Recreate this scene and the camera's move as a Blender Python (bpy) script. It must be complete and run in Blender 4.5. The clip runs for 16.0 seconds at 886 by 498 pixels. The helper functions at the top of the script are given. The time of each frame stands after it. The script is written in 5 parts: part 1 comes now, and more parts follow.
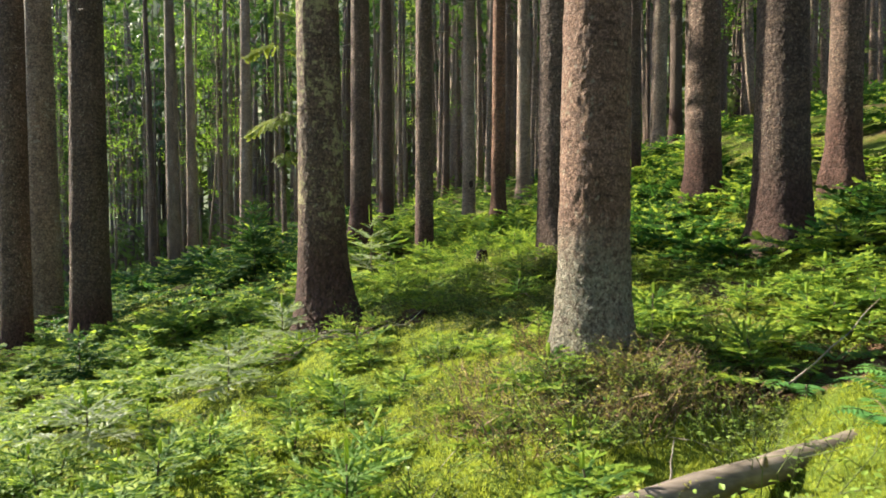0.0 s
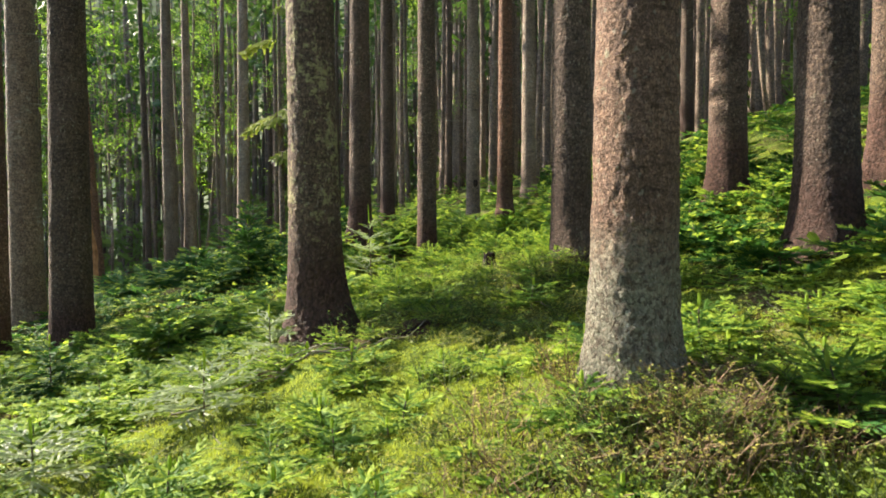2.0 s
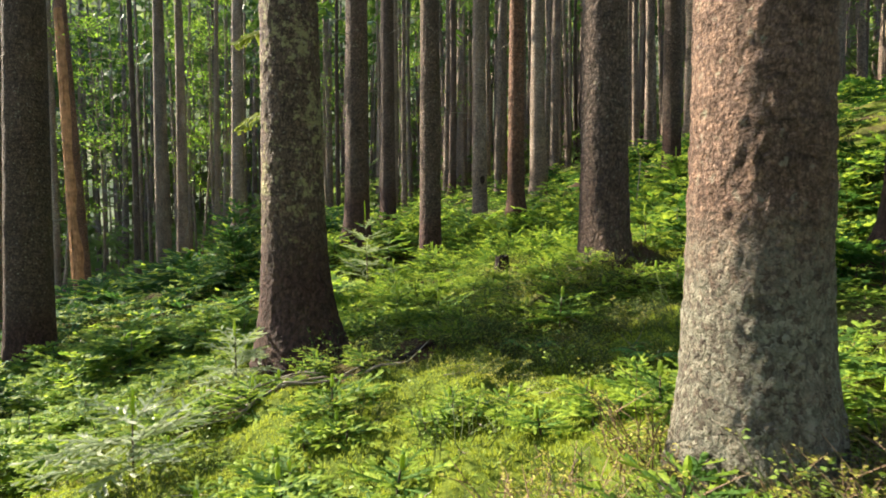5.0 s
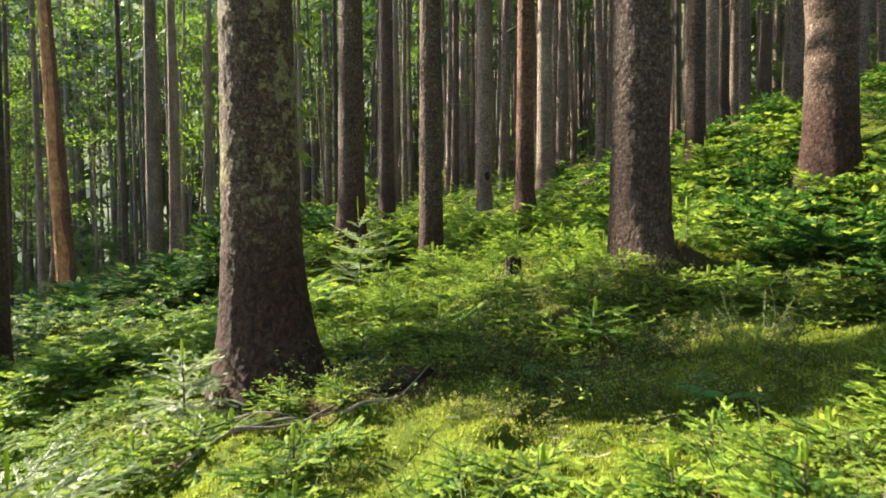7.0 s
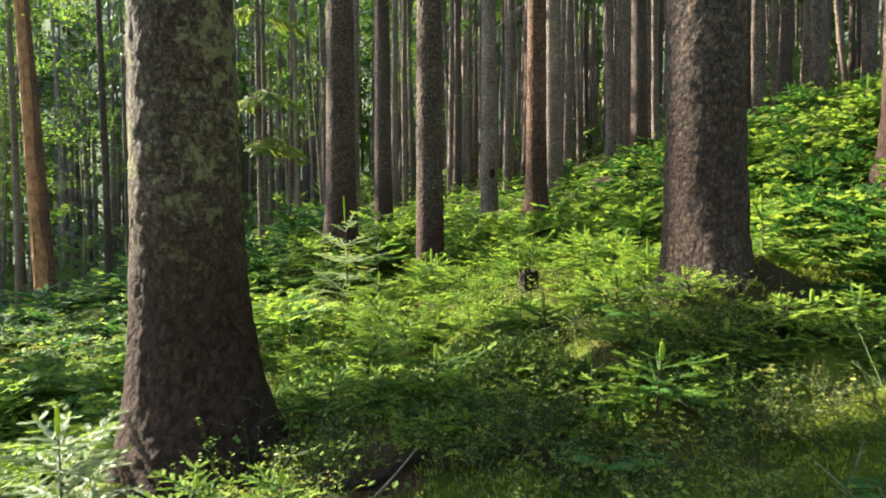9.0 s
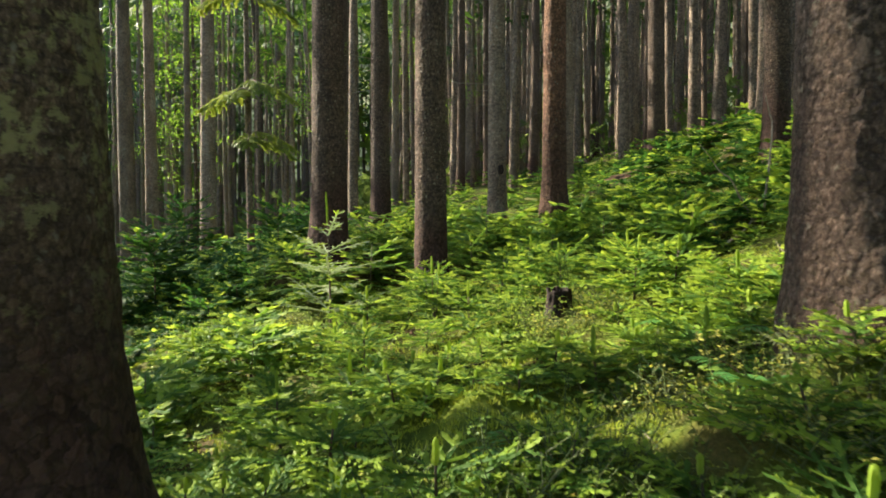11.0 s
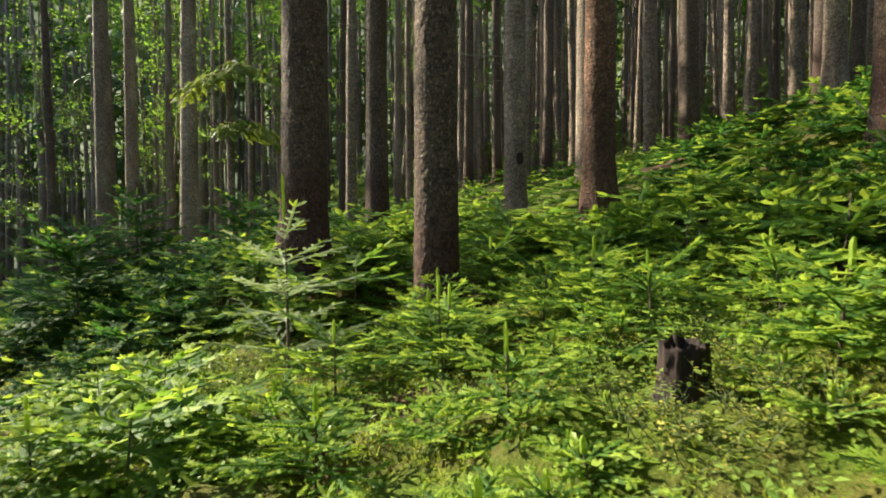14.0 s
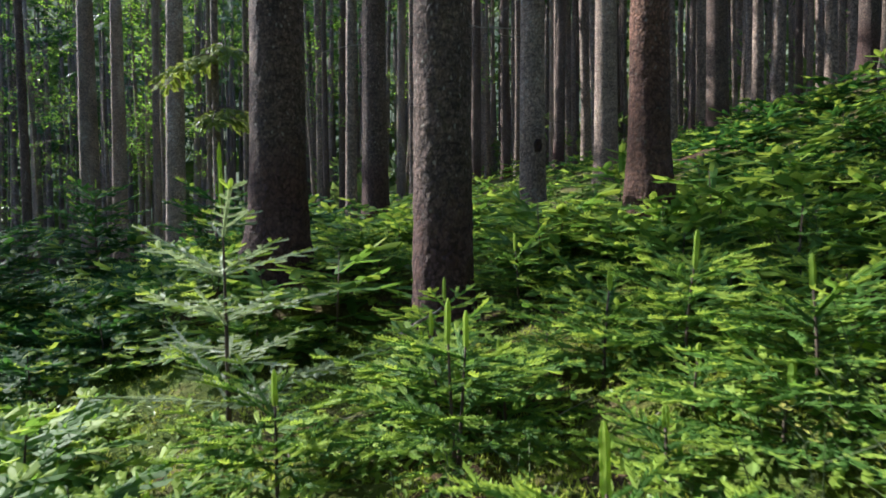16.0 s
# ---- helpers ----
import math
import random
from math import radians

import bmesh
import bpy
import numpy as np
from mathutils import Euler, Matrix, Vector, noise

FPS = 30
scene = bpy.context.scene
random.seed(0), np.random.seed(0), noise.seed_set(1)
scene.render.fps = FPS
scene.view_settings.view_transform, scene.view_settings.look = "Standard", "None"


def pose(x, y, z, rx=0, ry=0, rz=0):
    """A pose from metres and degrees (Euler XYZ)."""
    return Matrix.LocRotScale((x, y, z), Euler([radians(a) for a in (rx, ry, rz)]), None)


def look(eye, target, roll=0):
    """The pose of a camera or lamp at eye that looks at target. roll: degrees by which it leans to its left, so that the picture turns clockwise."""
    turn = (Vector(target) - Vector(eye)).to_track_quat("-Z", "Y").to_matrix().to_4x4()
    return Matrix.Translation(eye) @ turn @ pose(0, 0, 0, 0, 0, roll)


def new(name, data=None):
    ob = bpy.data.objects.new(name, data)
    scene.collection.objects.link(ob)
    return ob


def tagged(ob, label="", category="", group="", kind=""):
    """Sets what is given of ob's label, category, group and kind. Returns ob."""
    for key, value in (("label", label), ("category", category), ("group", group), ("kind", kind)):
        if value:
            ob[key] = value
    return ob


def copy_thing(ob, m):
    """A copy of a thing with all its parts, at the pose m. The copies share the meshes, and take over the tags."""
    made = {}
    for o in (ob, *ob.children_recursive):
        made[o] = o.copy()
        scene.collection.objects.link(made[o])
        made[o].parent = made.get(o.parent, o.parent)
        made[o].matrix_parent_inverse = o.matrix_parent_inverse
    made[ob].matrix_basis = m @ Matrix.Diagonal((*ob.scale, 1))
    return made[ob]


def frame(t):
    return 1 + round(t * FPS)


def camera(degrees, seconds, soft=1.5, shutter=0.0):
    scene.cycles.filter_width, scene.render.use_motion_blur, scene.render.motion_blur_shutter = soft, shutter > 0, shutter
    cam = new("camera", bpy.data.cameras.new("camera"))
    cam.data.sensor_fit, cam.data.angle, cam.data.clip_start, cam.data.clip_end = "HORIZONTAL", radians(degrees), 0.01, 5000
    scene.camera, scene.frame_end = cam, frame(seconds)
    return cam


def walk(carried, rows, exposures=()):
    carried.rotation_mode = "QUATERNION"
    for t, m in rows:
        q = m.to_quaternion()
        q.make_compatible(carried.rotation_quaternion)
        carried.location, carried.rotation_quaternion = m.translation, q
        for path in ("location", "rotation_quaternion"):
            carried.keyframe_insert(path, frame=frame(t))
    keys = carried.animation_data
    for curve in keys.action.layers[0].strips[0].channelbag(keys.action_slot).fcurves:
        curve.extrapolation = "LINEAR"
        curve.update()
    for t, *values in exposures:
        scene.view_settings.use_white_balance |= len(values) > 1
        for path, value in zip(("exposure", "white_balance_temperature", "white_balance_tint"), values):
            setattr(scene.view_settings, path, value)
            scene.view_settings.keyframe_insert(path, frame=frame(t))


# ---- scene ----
cam = camera(69.6, 16.0, soft=1.8, shutter=0.4)
METRES, EYE, TILT, LEAN, TURN = 9.0, 1.2, 0.0, 0.0, 0.0
ROWS = [
    (0.0, 0.0, 0.0, 0.0, -0.01, -2.18, 0.28),
    (0.5, -0.0013, 0.0194, -0.0008, 0.03, -2.15, 0.27),
    (1.0, -0.0025, 0.0388, -0.0016, 0.08, -2.14, 0.28),
    (1.5, -0.0033, 0.0581, -0.0013, 0.13, -2.14, 0.29),
    (2.0, -0.0037, 0.0779, 0.0001, 0.17, -2.13, 0.31),
    (2.5, -0.0042, 0.098, 0.0018, 0.22, -2.11, 0.3),
    (3.0, -0.0049, 0.1186, 0.0017, 0.27, -2.09, 0.29),
    (3.5, -0.0056, 0.1401, 0.0003, 0.31, -2.07, 0.31),
    (4.0, -0.0063, 0.1631, -0.0005, 0.36, -2.05, 0.3),
    (6.5, -0.0093, 0.2975, -0.0074, 0.6, -1.99, 0.34),
    (7.0, -0.0086, 0.3291, -0.0064, 0.66, -1.98, 0.37),
    (7.5, -0.0076, 0.3625, -0.0049, 0.71, -1.97, 0.39),
    (8.0, -0.0073, 0.3978, -0.0034, 0.75, -1.97, 0.41),
    (8.5, -0.0077, 0.4338, -0.0017, 0.79, -1.97, 0.42),
    (9.0, -0.0074, 0.4701, -0.0011, 0.87, -1.95, 0.44),
    (11.5, -0.0121, 0.6575, 0.0027, 1.14, -1.95, 0.3),
    (12.0, -0.0136, 0.695, 0.0027, 1.21, -1.93, 0.3),
    (12.5, -0.0153, 0.7329, 0.0017, 1.28, -1.9, 0.32),
    (13.0, -0.0168, 0.7714, 0.0012, 1.36, -1.89, 0.35),
    (13.5, -0.0182, 0.8098, 0.0011, 1.45, -1.88, 0.35),
    (14.0, -0.0199, 0.8482, 0.0008, 1.54, -1.86, 0.36),
    (14.5, -0.0211, 0.8861, 0.0001, 1.65, -1.86, 0.38),
    (15.0, -0.0224, 0.9246, -0.001, 1.78, -1.86, 0.44),
    (15.5, -0.0245, 0.9628, -0.002, 1.89, -1.87, 0.48),
    (16.0, -0.0263, 0.9988, -0.0025, 2.02, -1.86, 0.48),
]
walk(cam, [(t, pose(0, 0, EYE, TILT, LEAN, TURN) @ pose(METRES * x, METRES * y, METRES * z, 90 + pitch, roll, yaw)) for t, x, y, z, yaw, pitch, roll in ROWS],
     exposures=((0.0, 1.95, 6200, 10), (2.0, 2.05, 6200, 10), (3.0, 2.1, 6200, 10), (4.0, 1.92, 6400, 10), (6.5, 2.15, 6200, 9), (7.5, 1.98, 6400, 9), (8.1, 1.78, 6400, 8), (8.6, 1.78, 6400, 8), (9.0, 2.25, 6000, 6), (11.3, 1.92, 6400, 5), (12.5, 1.95, 6300, 3), (13.1, 1.74, 6300, 4), (14.3, 1.76, 6400, 4), (15.0, 1.74, 6300, 4), (15.5, 1.7, 6100, 5), (16.0, 1.5, 5200, 14)))

# ---- daylight: a low sun from the left, a little ahead, and a clear sky ----
SUN_SIDE, SUN_UP = 62.0, 33.0
world = bpy.data.worlds.new("sky")
scene.world = world
world.use_nodes = True
wn, wl = world.node_tree.nodes, world.node_tree.links
sky = wn.new("ShaderNodeTexSky")
sky.sky_type, sky.sun_disc = "NISHITA", False
sky.sun_elevation, sky.sun_rotation = radians(SUN_UP), radians(-SUN_SIDE)
wn["Background"].inputs["Strength"].default_value = 0.13
wl.new(sky.outputs["Color"], wn["Background"].inputs["Color"])
lamp = bpy.data.lights.new("sun", "SUN")
lamp.energy, lamp.angle, lamp.color = 5.0, radians(0.6), (1.0, 0.86, 0.66)
to_sun = Vector((-math.sin(radians(SUN_SIDE)) * math.cos(radians(SUN_UP)), math.cos(radians(SUN_SIDE)) * math.cos(radians(SUN_UP)), math.sin(radians(SUN_UP))))
new("sun", lamp).matrix_world = look(to_sun * 60, (0, 0, 0))


# ---- materials ----
def shader(name):
    m = bpy.data.materials.new(name)
    m.use_nodes = True
    n = m.node_tree.nodes
    return m, n, m.node_tree.links, n["Principled BSDF"]


def ramp(n, stops):
    r = n.new("ShaderNodeValToRGB")
    while len(r.color_ramp.elements) < len(stops):
        r.color_ramp.elements.new(0.5)
    for e, (at, colour) in zip(r.color_ramp.elements, stops):
        e.position, e.color = at, (*colour, 1)
    return r


def noise_node(n, l, scale, detail=4, rough=0.55, coords=None, stretch=None):
    tex = n.new("ShaderNodeTexNoise")
    tex.inputs["Scale"].default_value, tex.inputs["Detail"].default_value, tex.inputs["Roughness"].default_value = scale, detail, rough
    if coords is not None:
        if stretch:
            mp = n.new("ShaderNodeMapping")
            mp.inputs["Scale"].default_value = stretch
            l.new(coords, mp.inputs["Vector"])
            coords = mp.outputs["Vector"]
        l.new(coords, tex.inputs["Vector"])
    return tex


def mix(n, l, fac, a, b, blend="MIX"):
    x = n.new("ShaderNodeMix")
    x.data_type, x.blend_type = "RGBA", blend
    for socket, v in ((x.inputs["Factor"], fac), (x.inputs["A"], a), (x.inputs["B"], b)):
        if isinstance(v, (int, float)):
            socket.default_value = v
        elif isinstance(v, tuple):
            socket.default_value = (*v, 1)
        else:
            l.new(v, socket)
    return x.outputs["Result"]


def leaf_material(name, dark, light, glow, through_share=0.4, rough=0.5, grain=9.0):
    """Leaves and needles: two tones by plant and by patch, part of the light goes through."""
    m, n, l, bsdf = shader(name)
    geo, info = n.new("ShaderNodeNewGeometry"), n.new("ShaderNodeObjectInfo")
    tex = noise_node(n, l, grain, 3, 0.6, geo.outputs["Position"])
    add = n.new("ShaderNodeMath")
    add.operation = "MULTIPLY_ADD"
    l.new(info.outputs["Random"], add.inputs[0])
    add.inputs[1].default_value = 0.45
    l.new(tex.outputs["Fac"], add.inputs[2])
    r = ramp(n, ((0.38, dark), (0.95, light)))
    l.new(add.outputs[0], r.inputs["Fac"])
    l.new(r.outputs["Color"], bsdf.inputs["Base Color"])
    bsdf.inputs["Roughness"].default_value = rough
    bsdf.inputs["Specular IOR Level"].default_value = 0.16
    tr = n.new("ShaderNodeBsdfTranslucent")
    l.new(mix(n, l, 0.6, r.outputs["Color"], glow), tr.inputs["Color"])
    ms = n.new("ShaderNodeMixShader")
    ms.inputs[0].default_value = through_share
    l.new(bsdf.outputs[0], ms.inputs[1])
    l.new(tr.outputs[0], ms.inputs[2])
    l.new(ms.outputs[0], n["Material Output"].inputs["Surface"])
    return m


def bark_material(name, dark, mid, light, lichen, lichen_at=0.62, red=0.0, fine=1.0, foot_tones=((0.032, 0.017, 0.013), (0.105, 0.058, 0.045)), foot_top=0.95):
    """Spruce bark: small scales, long streaks, pale lichen and a darker, redder foot."""
    m, n, l, bsdf = shader(name)
    co, info = n.new("ShaderNodeTexCoord"), n.new("ShaderNodeObjectInfo")
    obj = co.outputs["Object"]
    warp = noise_node(n, l, 22 * fine, 3, 0.6, obj)
    vadd = n.new("ShaderNodeVectorMath")
    vadd.operation = "MULTIPLY_ADD"
    l.new(warp.outputs["Color"], vadd.inputs[0])
    vadd.inputs[1].default_value = (0.05, 0.05, 0.05)
    l.new(obj, vadd.inputs[2])
    mp = n.new("ShaderNodeMapping")
    mp.inputs["Scale"].default_value = (1, 1, 0.7)
    l.new(vadd.outputs[0], mp.inputs["Vector"])
    scales = n.new("ShaderNodeTexVoronoi")
    scales.feature, scales.inputs["Scale"].default_value = "F1", 40 * fine
    l.new(mp.outputs[0], scales.inputs["Vector"])
    plates = n.new("ShaderNodeTexVoronoi")
    plates.feature, plates.inputs["Scale"].default_value = "DISTANCE_TO_EDGE", 15 * fine
    l.new(mp.outputs[0], plates.inputs["Vector"])
    grain = noise_node(n, l, 75 * fine, 6, 0.75, obj, (1, 1, 0.6))
    big = noise_node(n, l, 2.6, 4, 0.6, obj, (1, 1, 0.5))
    r = ramp(n, ((0.3, dark), (0.5, mid), (0.7, light)))
    l.new(grain.outputs["Fac"], r.inputs["Fac"])
    cell = ramp(n, ((0.0, (1.2, 1.17, 1.15)), (0.5, (0.8, 0.79, 0.78)), (0.8, (0.28, 0.26, 0.25))))
    l.new(scales.outputs["Distance"], cell.inputs["Fac"])
    c = mix(n, l, 0.5, r.outputs["Color"], cell.outputs["Color"], "MULTIPLY")
    flake = ramp(n, ((0.15, (0.5, 0.48, 0.47)), (0.55, (1.05, 1.0, 0.97)), (0.9, (1.75, 1.62, 1.5))))
    one = n.new("ShaderNodeSeparateColor")
    l.new(scales.outputs["Color"], one.inputs[0])
    l.new(one.outputs[0], flake.inputs["Fac"])
    c = mix(n, l, 0.5, c, flake.outputs["Color"], "MULTIPLY")
    crack = ramp(n, ((0.0, (0.3, 0.28, 0.27)), (0.09, (1, 1, 1))))
    l.new(plates.outputs["Distance"], crack.inputs["Fac"])
    c = mix(n, l, 0.5, c, crack.outputs["Color"], "MULTIPLY")
    tone = ramp(n, ((0.3, (0.7, 0.68, 0.66)), (0.7, (1.25, 1.22, 1.18))))
    l.new(big.outputs["Fac"], tone.inputs["Fac"])
    c = mix(n, l, 1.0, c, tone.outputs["Color"], "MULTIPLY")
    spots = noise_node(n, l, 13, 6, 0.75, obj)
    both = n.new("ShaderNodeMath")
    both.operation = "MULTIPLY_ADD"
    l.new(big.outputs["Fac"], both.inputs[0])
    both.inputs[1].default_value = 0.6
    l.new(spots.outputs["Fac"], both.inputs[2])
    lich = ramp(n, ((lichen_at + 0.2, (0, 0, 0)), (lichen_at + 0.27, (0.75, 0.75, 0.75))))
    l.new(both.outputs[0], lich.inputs["Fac"])
    c = mix(n, l, lich.outputs["Color"], c, lichen)
    rings = noise_node(n, l, 6, 4, 0.7, obj, (1, 1, 6))
    scar = ramp(n, ((0.36, (0.5, 0.48, 0.47)), (0.46, (1, 1, 1)), (0.66, (1.12, 1.1, 1.08))))
    l.new(rings.outputs["Fac"], scar.inputs["Fac"])
    c = mix(n, l, 0.8, c, scar.outputs["Color"], "MULTIPLY")
    speck = n.new("ShaderNodeTexVoronoi")
    speck.feature, speck.inputs["Scale"].default_value = "F1", 17
    l.new(mp.outputs[0], speck.inputs["Vector"])
    dot = ramp(n, ((0.1, (0.6, 0.6, 0.6)), (0.2, (0, 0, 0))))
    l.new(speck.outputs["Distance"], dot.inputs["Fac"])
    c = mix(n, l, dot.outputs["Color"], c, (0.34, 0.32, 0.25))
    sep = n.new("ShaderNodeSeparateXYZ")
    l.new(obj, sep.inputs[0])
    wob = n.new("ShaderNodeMath")
    wob.operation = "MULTIPLY_ADD"
    l.new(big.outputs["Fac"], wob.inputs[0])
    wob.inputs[1].default_value = -0.9
    l.new(sep.outputs["Z"], wob.inputs[2])
    foot = ramp(n, ((foot_top * 0.25, (red, red, red)), (foot_top, (0, 0, 0))))
    l.new(wob.outputs[0], foot.inputs["Fac"])
    base = ramp(n, ((0.3, foot_tones[0]), (0.7, foot_tones[1])))
    l.new(mix(n, l, 0.5, grain.outputs["Color"], scales.outputs["Color"]), base.inputs["Fac"])
    c = mix(n, l, foot.outputs["Color"], c, mix(n, l, 0.6, base.outputs["Color"], crack.outputs["Color"], "MULTIPLY"))
    vary = ramp(n, ((0.0, (0.75, 0.74, 0.74)), (1.0, (1.2, 1.14, 1.1))))
    l.new(info.outputs["Random"], vary.inputs["Fac"])
    c = mix(n, l, 1.0, c, vary.outputs["Color"], "MULTIPLY")
    l.new(c, bsdf.inputs["Base Color"])
    bsdf.inputs["Roughness"].default_value = 0.85
    bsdf.inputs["Specular IOR Level"].default_value = 0.25
    h = n.new("ShaderNodeMath")
    h.operation = "SUBTRACT"
    l.new(grain.outputs["Fac"], h.inputs[0])
    l.new(scales.outputs["Distance"], h.inputs[1])
    inv = n.new("ShaderNodeBump")
    inv.inputs["Strength"].default_value, inv.inputs["Distance"].default_value = 0.9, 0.018
    l.new(h.outputs[0], inv.inputs["Height"])
    l.new(inv.outputs[0], bsdf.inputs["Normal"])
    return m


def wood_material(name, dark, light, scale=30.0, stretch=(1, 1, 0.12), rough=0.8):
    m, n, l, bsdf = shader(name)
    co = n.new("ShaderNodeTexCoord")
    a = noise_node(n, l, scale, 5, 0.65, co.outputs["Object"], stretch)
    b = noise_node(n, l, 5, 3, 0.6, co.outputs["Object"])
    r = ramp(n, ((0.3, dark), (0.72, light)))
    l.new(a.outputs["Fac"], r.inputs["Fac"])
    st = ramp(n, ((0.35, (0.55, 0.55, 0.5)), (0.65, (1.1, 1.08, 1.05))))
    l.new(b.outputs["Fac"], st.inputs["Fac"])
    l.new(mix(n, l, 1.0, r.outputs["Color"], st.outputs["Color"], "MULTIPLY"), bsdf.inputs["Base Color"])
    bsdf.inputs["Roughness"].default_value = rough
    bump = n.new("ShaderNodeBump")
    bump.inputs["Strength"].default_value, bump.inputs["Distance"].default_value = 0.6, 0.006
    l.new(a.outputs["Fac"], bump.inputs["Height"])
    l.new(bump.outputs[0], bsdf.inputs["Normal"])
    return m


def ground_material():
    """Moss over needle litter and bare humus."""
    m, n, l, bsdf = shader("moss_and_litter")
    geo = n.new("ShaderNodeNewGeometry")
    p = geo.outputs["Position"]
    fine = noise_node(n, l, 70, 6, 0.7, p)
    mid = noise_node(n, l, 5, 5, 0.6, p)
    wide = noise_node(n, l, 0.9, 4, 0.6, p)
    moss = ramp(n, ((0.25, (0.02, 0.04, 0.006)), (0.5, (0.09, 0.13, 0.014)), (0.75, (0.26, 0.29, 0.03))))
    l.new(mix(n, l, 0.5, fine.outputs["Fac"], mid.outputs["Fac"]), moss.inputs["Fac"])
    litter = ramp(n, ((0.3, (0.03, 0.018, 0.01)), (0.55, (0.1, 0.06, 0.035)), (0.8, (0.22, 0.14, 0.08))))
    l.new(fine.outputs["Fac"], litter.inputs["Fac"])
    both = n.new("ShaderNodeMath")
    both.operation = "MULTIPLY_ADD"
    l.new(mid.outputs["Fac"], both.inputs[0])
    both.inputs[1].default_value = 0.55
    l.new(wide.outputs["Fac"], both.inputs[2])
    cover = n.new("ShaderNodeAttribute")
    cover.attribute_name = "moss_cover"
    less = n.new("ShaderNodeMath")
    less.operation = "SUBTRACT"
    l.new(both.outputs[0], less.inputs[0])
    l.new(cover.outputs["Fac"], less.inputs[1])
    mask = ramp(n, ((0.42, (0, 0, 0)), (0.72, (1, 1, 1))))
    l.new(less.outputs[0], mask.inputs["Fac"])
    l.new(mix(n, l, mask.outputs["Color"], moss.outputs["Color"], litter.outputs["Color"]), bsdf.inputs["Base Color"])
    bsdf.inputs["Roughness"].default_value = 0.95
    bsdf.inputs["Specular IOR Level"].default_value = 0.15
    bump = n.new("ShaderNodeBump")
    bump.inputs["Strength"].default_value, bump.inputs["Distance"].default_value = 1.0, 0.03
    l.new(mix(n, l, 0.6, mid.outputs["Fac"], fine.outputs["Fac"]), bump.inputs["Height"])
    l.new(bump.outputs[0], bsdf.inputs["Normal"])
    return m


OLD_NEEDLES = leaf_material("older_needles", (0.034, 0.085, 0.02), (0.11, 0.21, 0.036), (0.24, 0.4, 0.035), 0.44, 0.6)
NEW_NEEDLES = leaf_material("fresh_shoots", (0.14, 0.24, 0.03), (0.33, 0.44, 0.06), (0.44, 0.55, 0.05), 0.46, 0.6)
# Darker copy of the older needles, with the shade put into its colour.
SHADE_NEEDLES = leaf_material("shade_darkened_needles", (0.012, 0.042, 0.012), (0.045, 0.115, 0.022), (0.1, 0.24, 0.03), 0.4, 0.65)
# Pale copy of the older needles, with sunlight put into its colour.
SUNLIT_NEEDLES = leaf_material("sunlit_silvery_needles", (0.12, 0.17, 0.09), (0.42, 0.48, 0.3), (0.42, 0.52, 0.2), 0.35, 0.4)
CROWN_NEEDLES = leaf_material("crown_needles", (0.014, 0.04, 0.012), (0.05, 0.11, 0.02), (0.12, 0.22, 0.03), 0.25, grain=1.5)
BOUGH_NEEDLES = leaf_material("olive_bough_needles", (0.07, 0.12, 0.02), (0.22, 0.27, 0.04), (0.36, 0.42, 0.05), 0.35, grain=3.0)
BERRY_LEAVES = leaf_material("bilberry_leaves", (0.08, 0.16, 0.035), (0.27, 0.37, 0.07), (0.42, 0.55, 0.06), 0.42, 0.42)
PALE_LEAVES = leaf_material("yellow_green_leaves", (0.16, 0.18, 0.03), (0.43, 0.41, 0.1), (0.54, 0.54, 0.07), 0.45, 0.42)
BEECH_LEAVES = leaf_material("beech_leaves", (0.05, 0.14, 0.02), (0.16, 0.3, 0.03), (0.35, 0.55, 0.04), 0.5, 0.4, 2.0)
MOSS_BLADES = leaf_material("moss_sprigs", (0.06, 0.1, 0.014), (0.33, 0.385, 0.05), (0.43, 0.5, 0.045), 0.42, 0.7, 3.0)
FAR_FOLIAGE = leaf_material("far_foliage", (0.04, 0.075, 0.022), (0.12, 0.18, 0.045), (0.26, 0.34, 0.07), 0.5, 0.6, 0.35)
FERN_LEAVES = leaf_material("fern_green", (0.05, 0.16, 0.05), (0.13, 0.28, 0.07), (0.25, 0.45, 0.06), 0.4)
BARK = bark_material("spruce_bark", (0.036, 0.027, 0.022), (0.112, 0.086, 0.07), (0.26, 0.208, 0.168), (0.3, 0.29, 0.2), 0.76, 0.9, foot_top=0.7)
BARK_SPOTTED = bark_material("lichen_spotted_bark", (0.045, 0.032, 0.025), (0.14, 0.107, 0.083), (0.31, 0.245, 0.19), (0.36, 0.35, 0.17), 0.625, 0.95, foot_top=1.15)
BARK_LICHEN = bark_material("lichen_grown_bark", (0.07, 0.048, 0.037), (0.23, 0.16, 0.123), (0.5, 0.375, 0.3), (0.3, 0.32, 0.23), 0.72, 0.7, 1.7, foot_tones=((0.06, 0.058, 0.045), (0.38, 0.41, 0.32)), foot_top=0.5)
BARK_SCALY = bark_material("grey_scaly_bark", (0.04, 0.032, 0.027), (0.145, 0.115, 0.097), (0.34, 0.28, 0.235), (0.3, 0.32, 0.22), 0.76, 0.4)
BARK_GREY = bark_material("grey_bark", (0.09, 0.075, 0.06), (0.25, 0.21, 0.17), (0.44, 0.385, 0.32), (0.36, 0.36, 0.3), 0.7, 0.25)
BARK_RED = bark_material("reddish_bark", (0.065, 0.035, 0.025), (0.21, 0.12, 0.08), (0.42, 0.27, 0.19), (0.28, 0.25, 0.19), 0.78, 0.6)
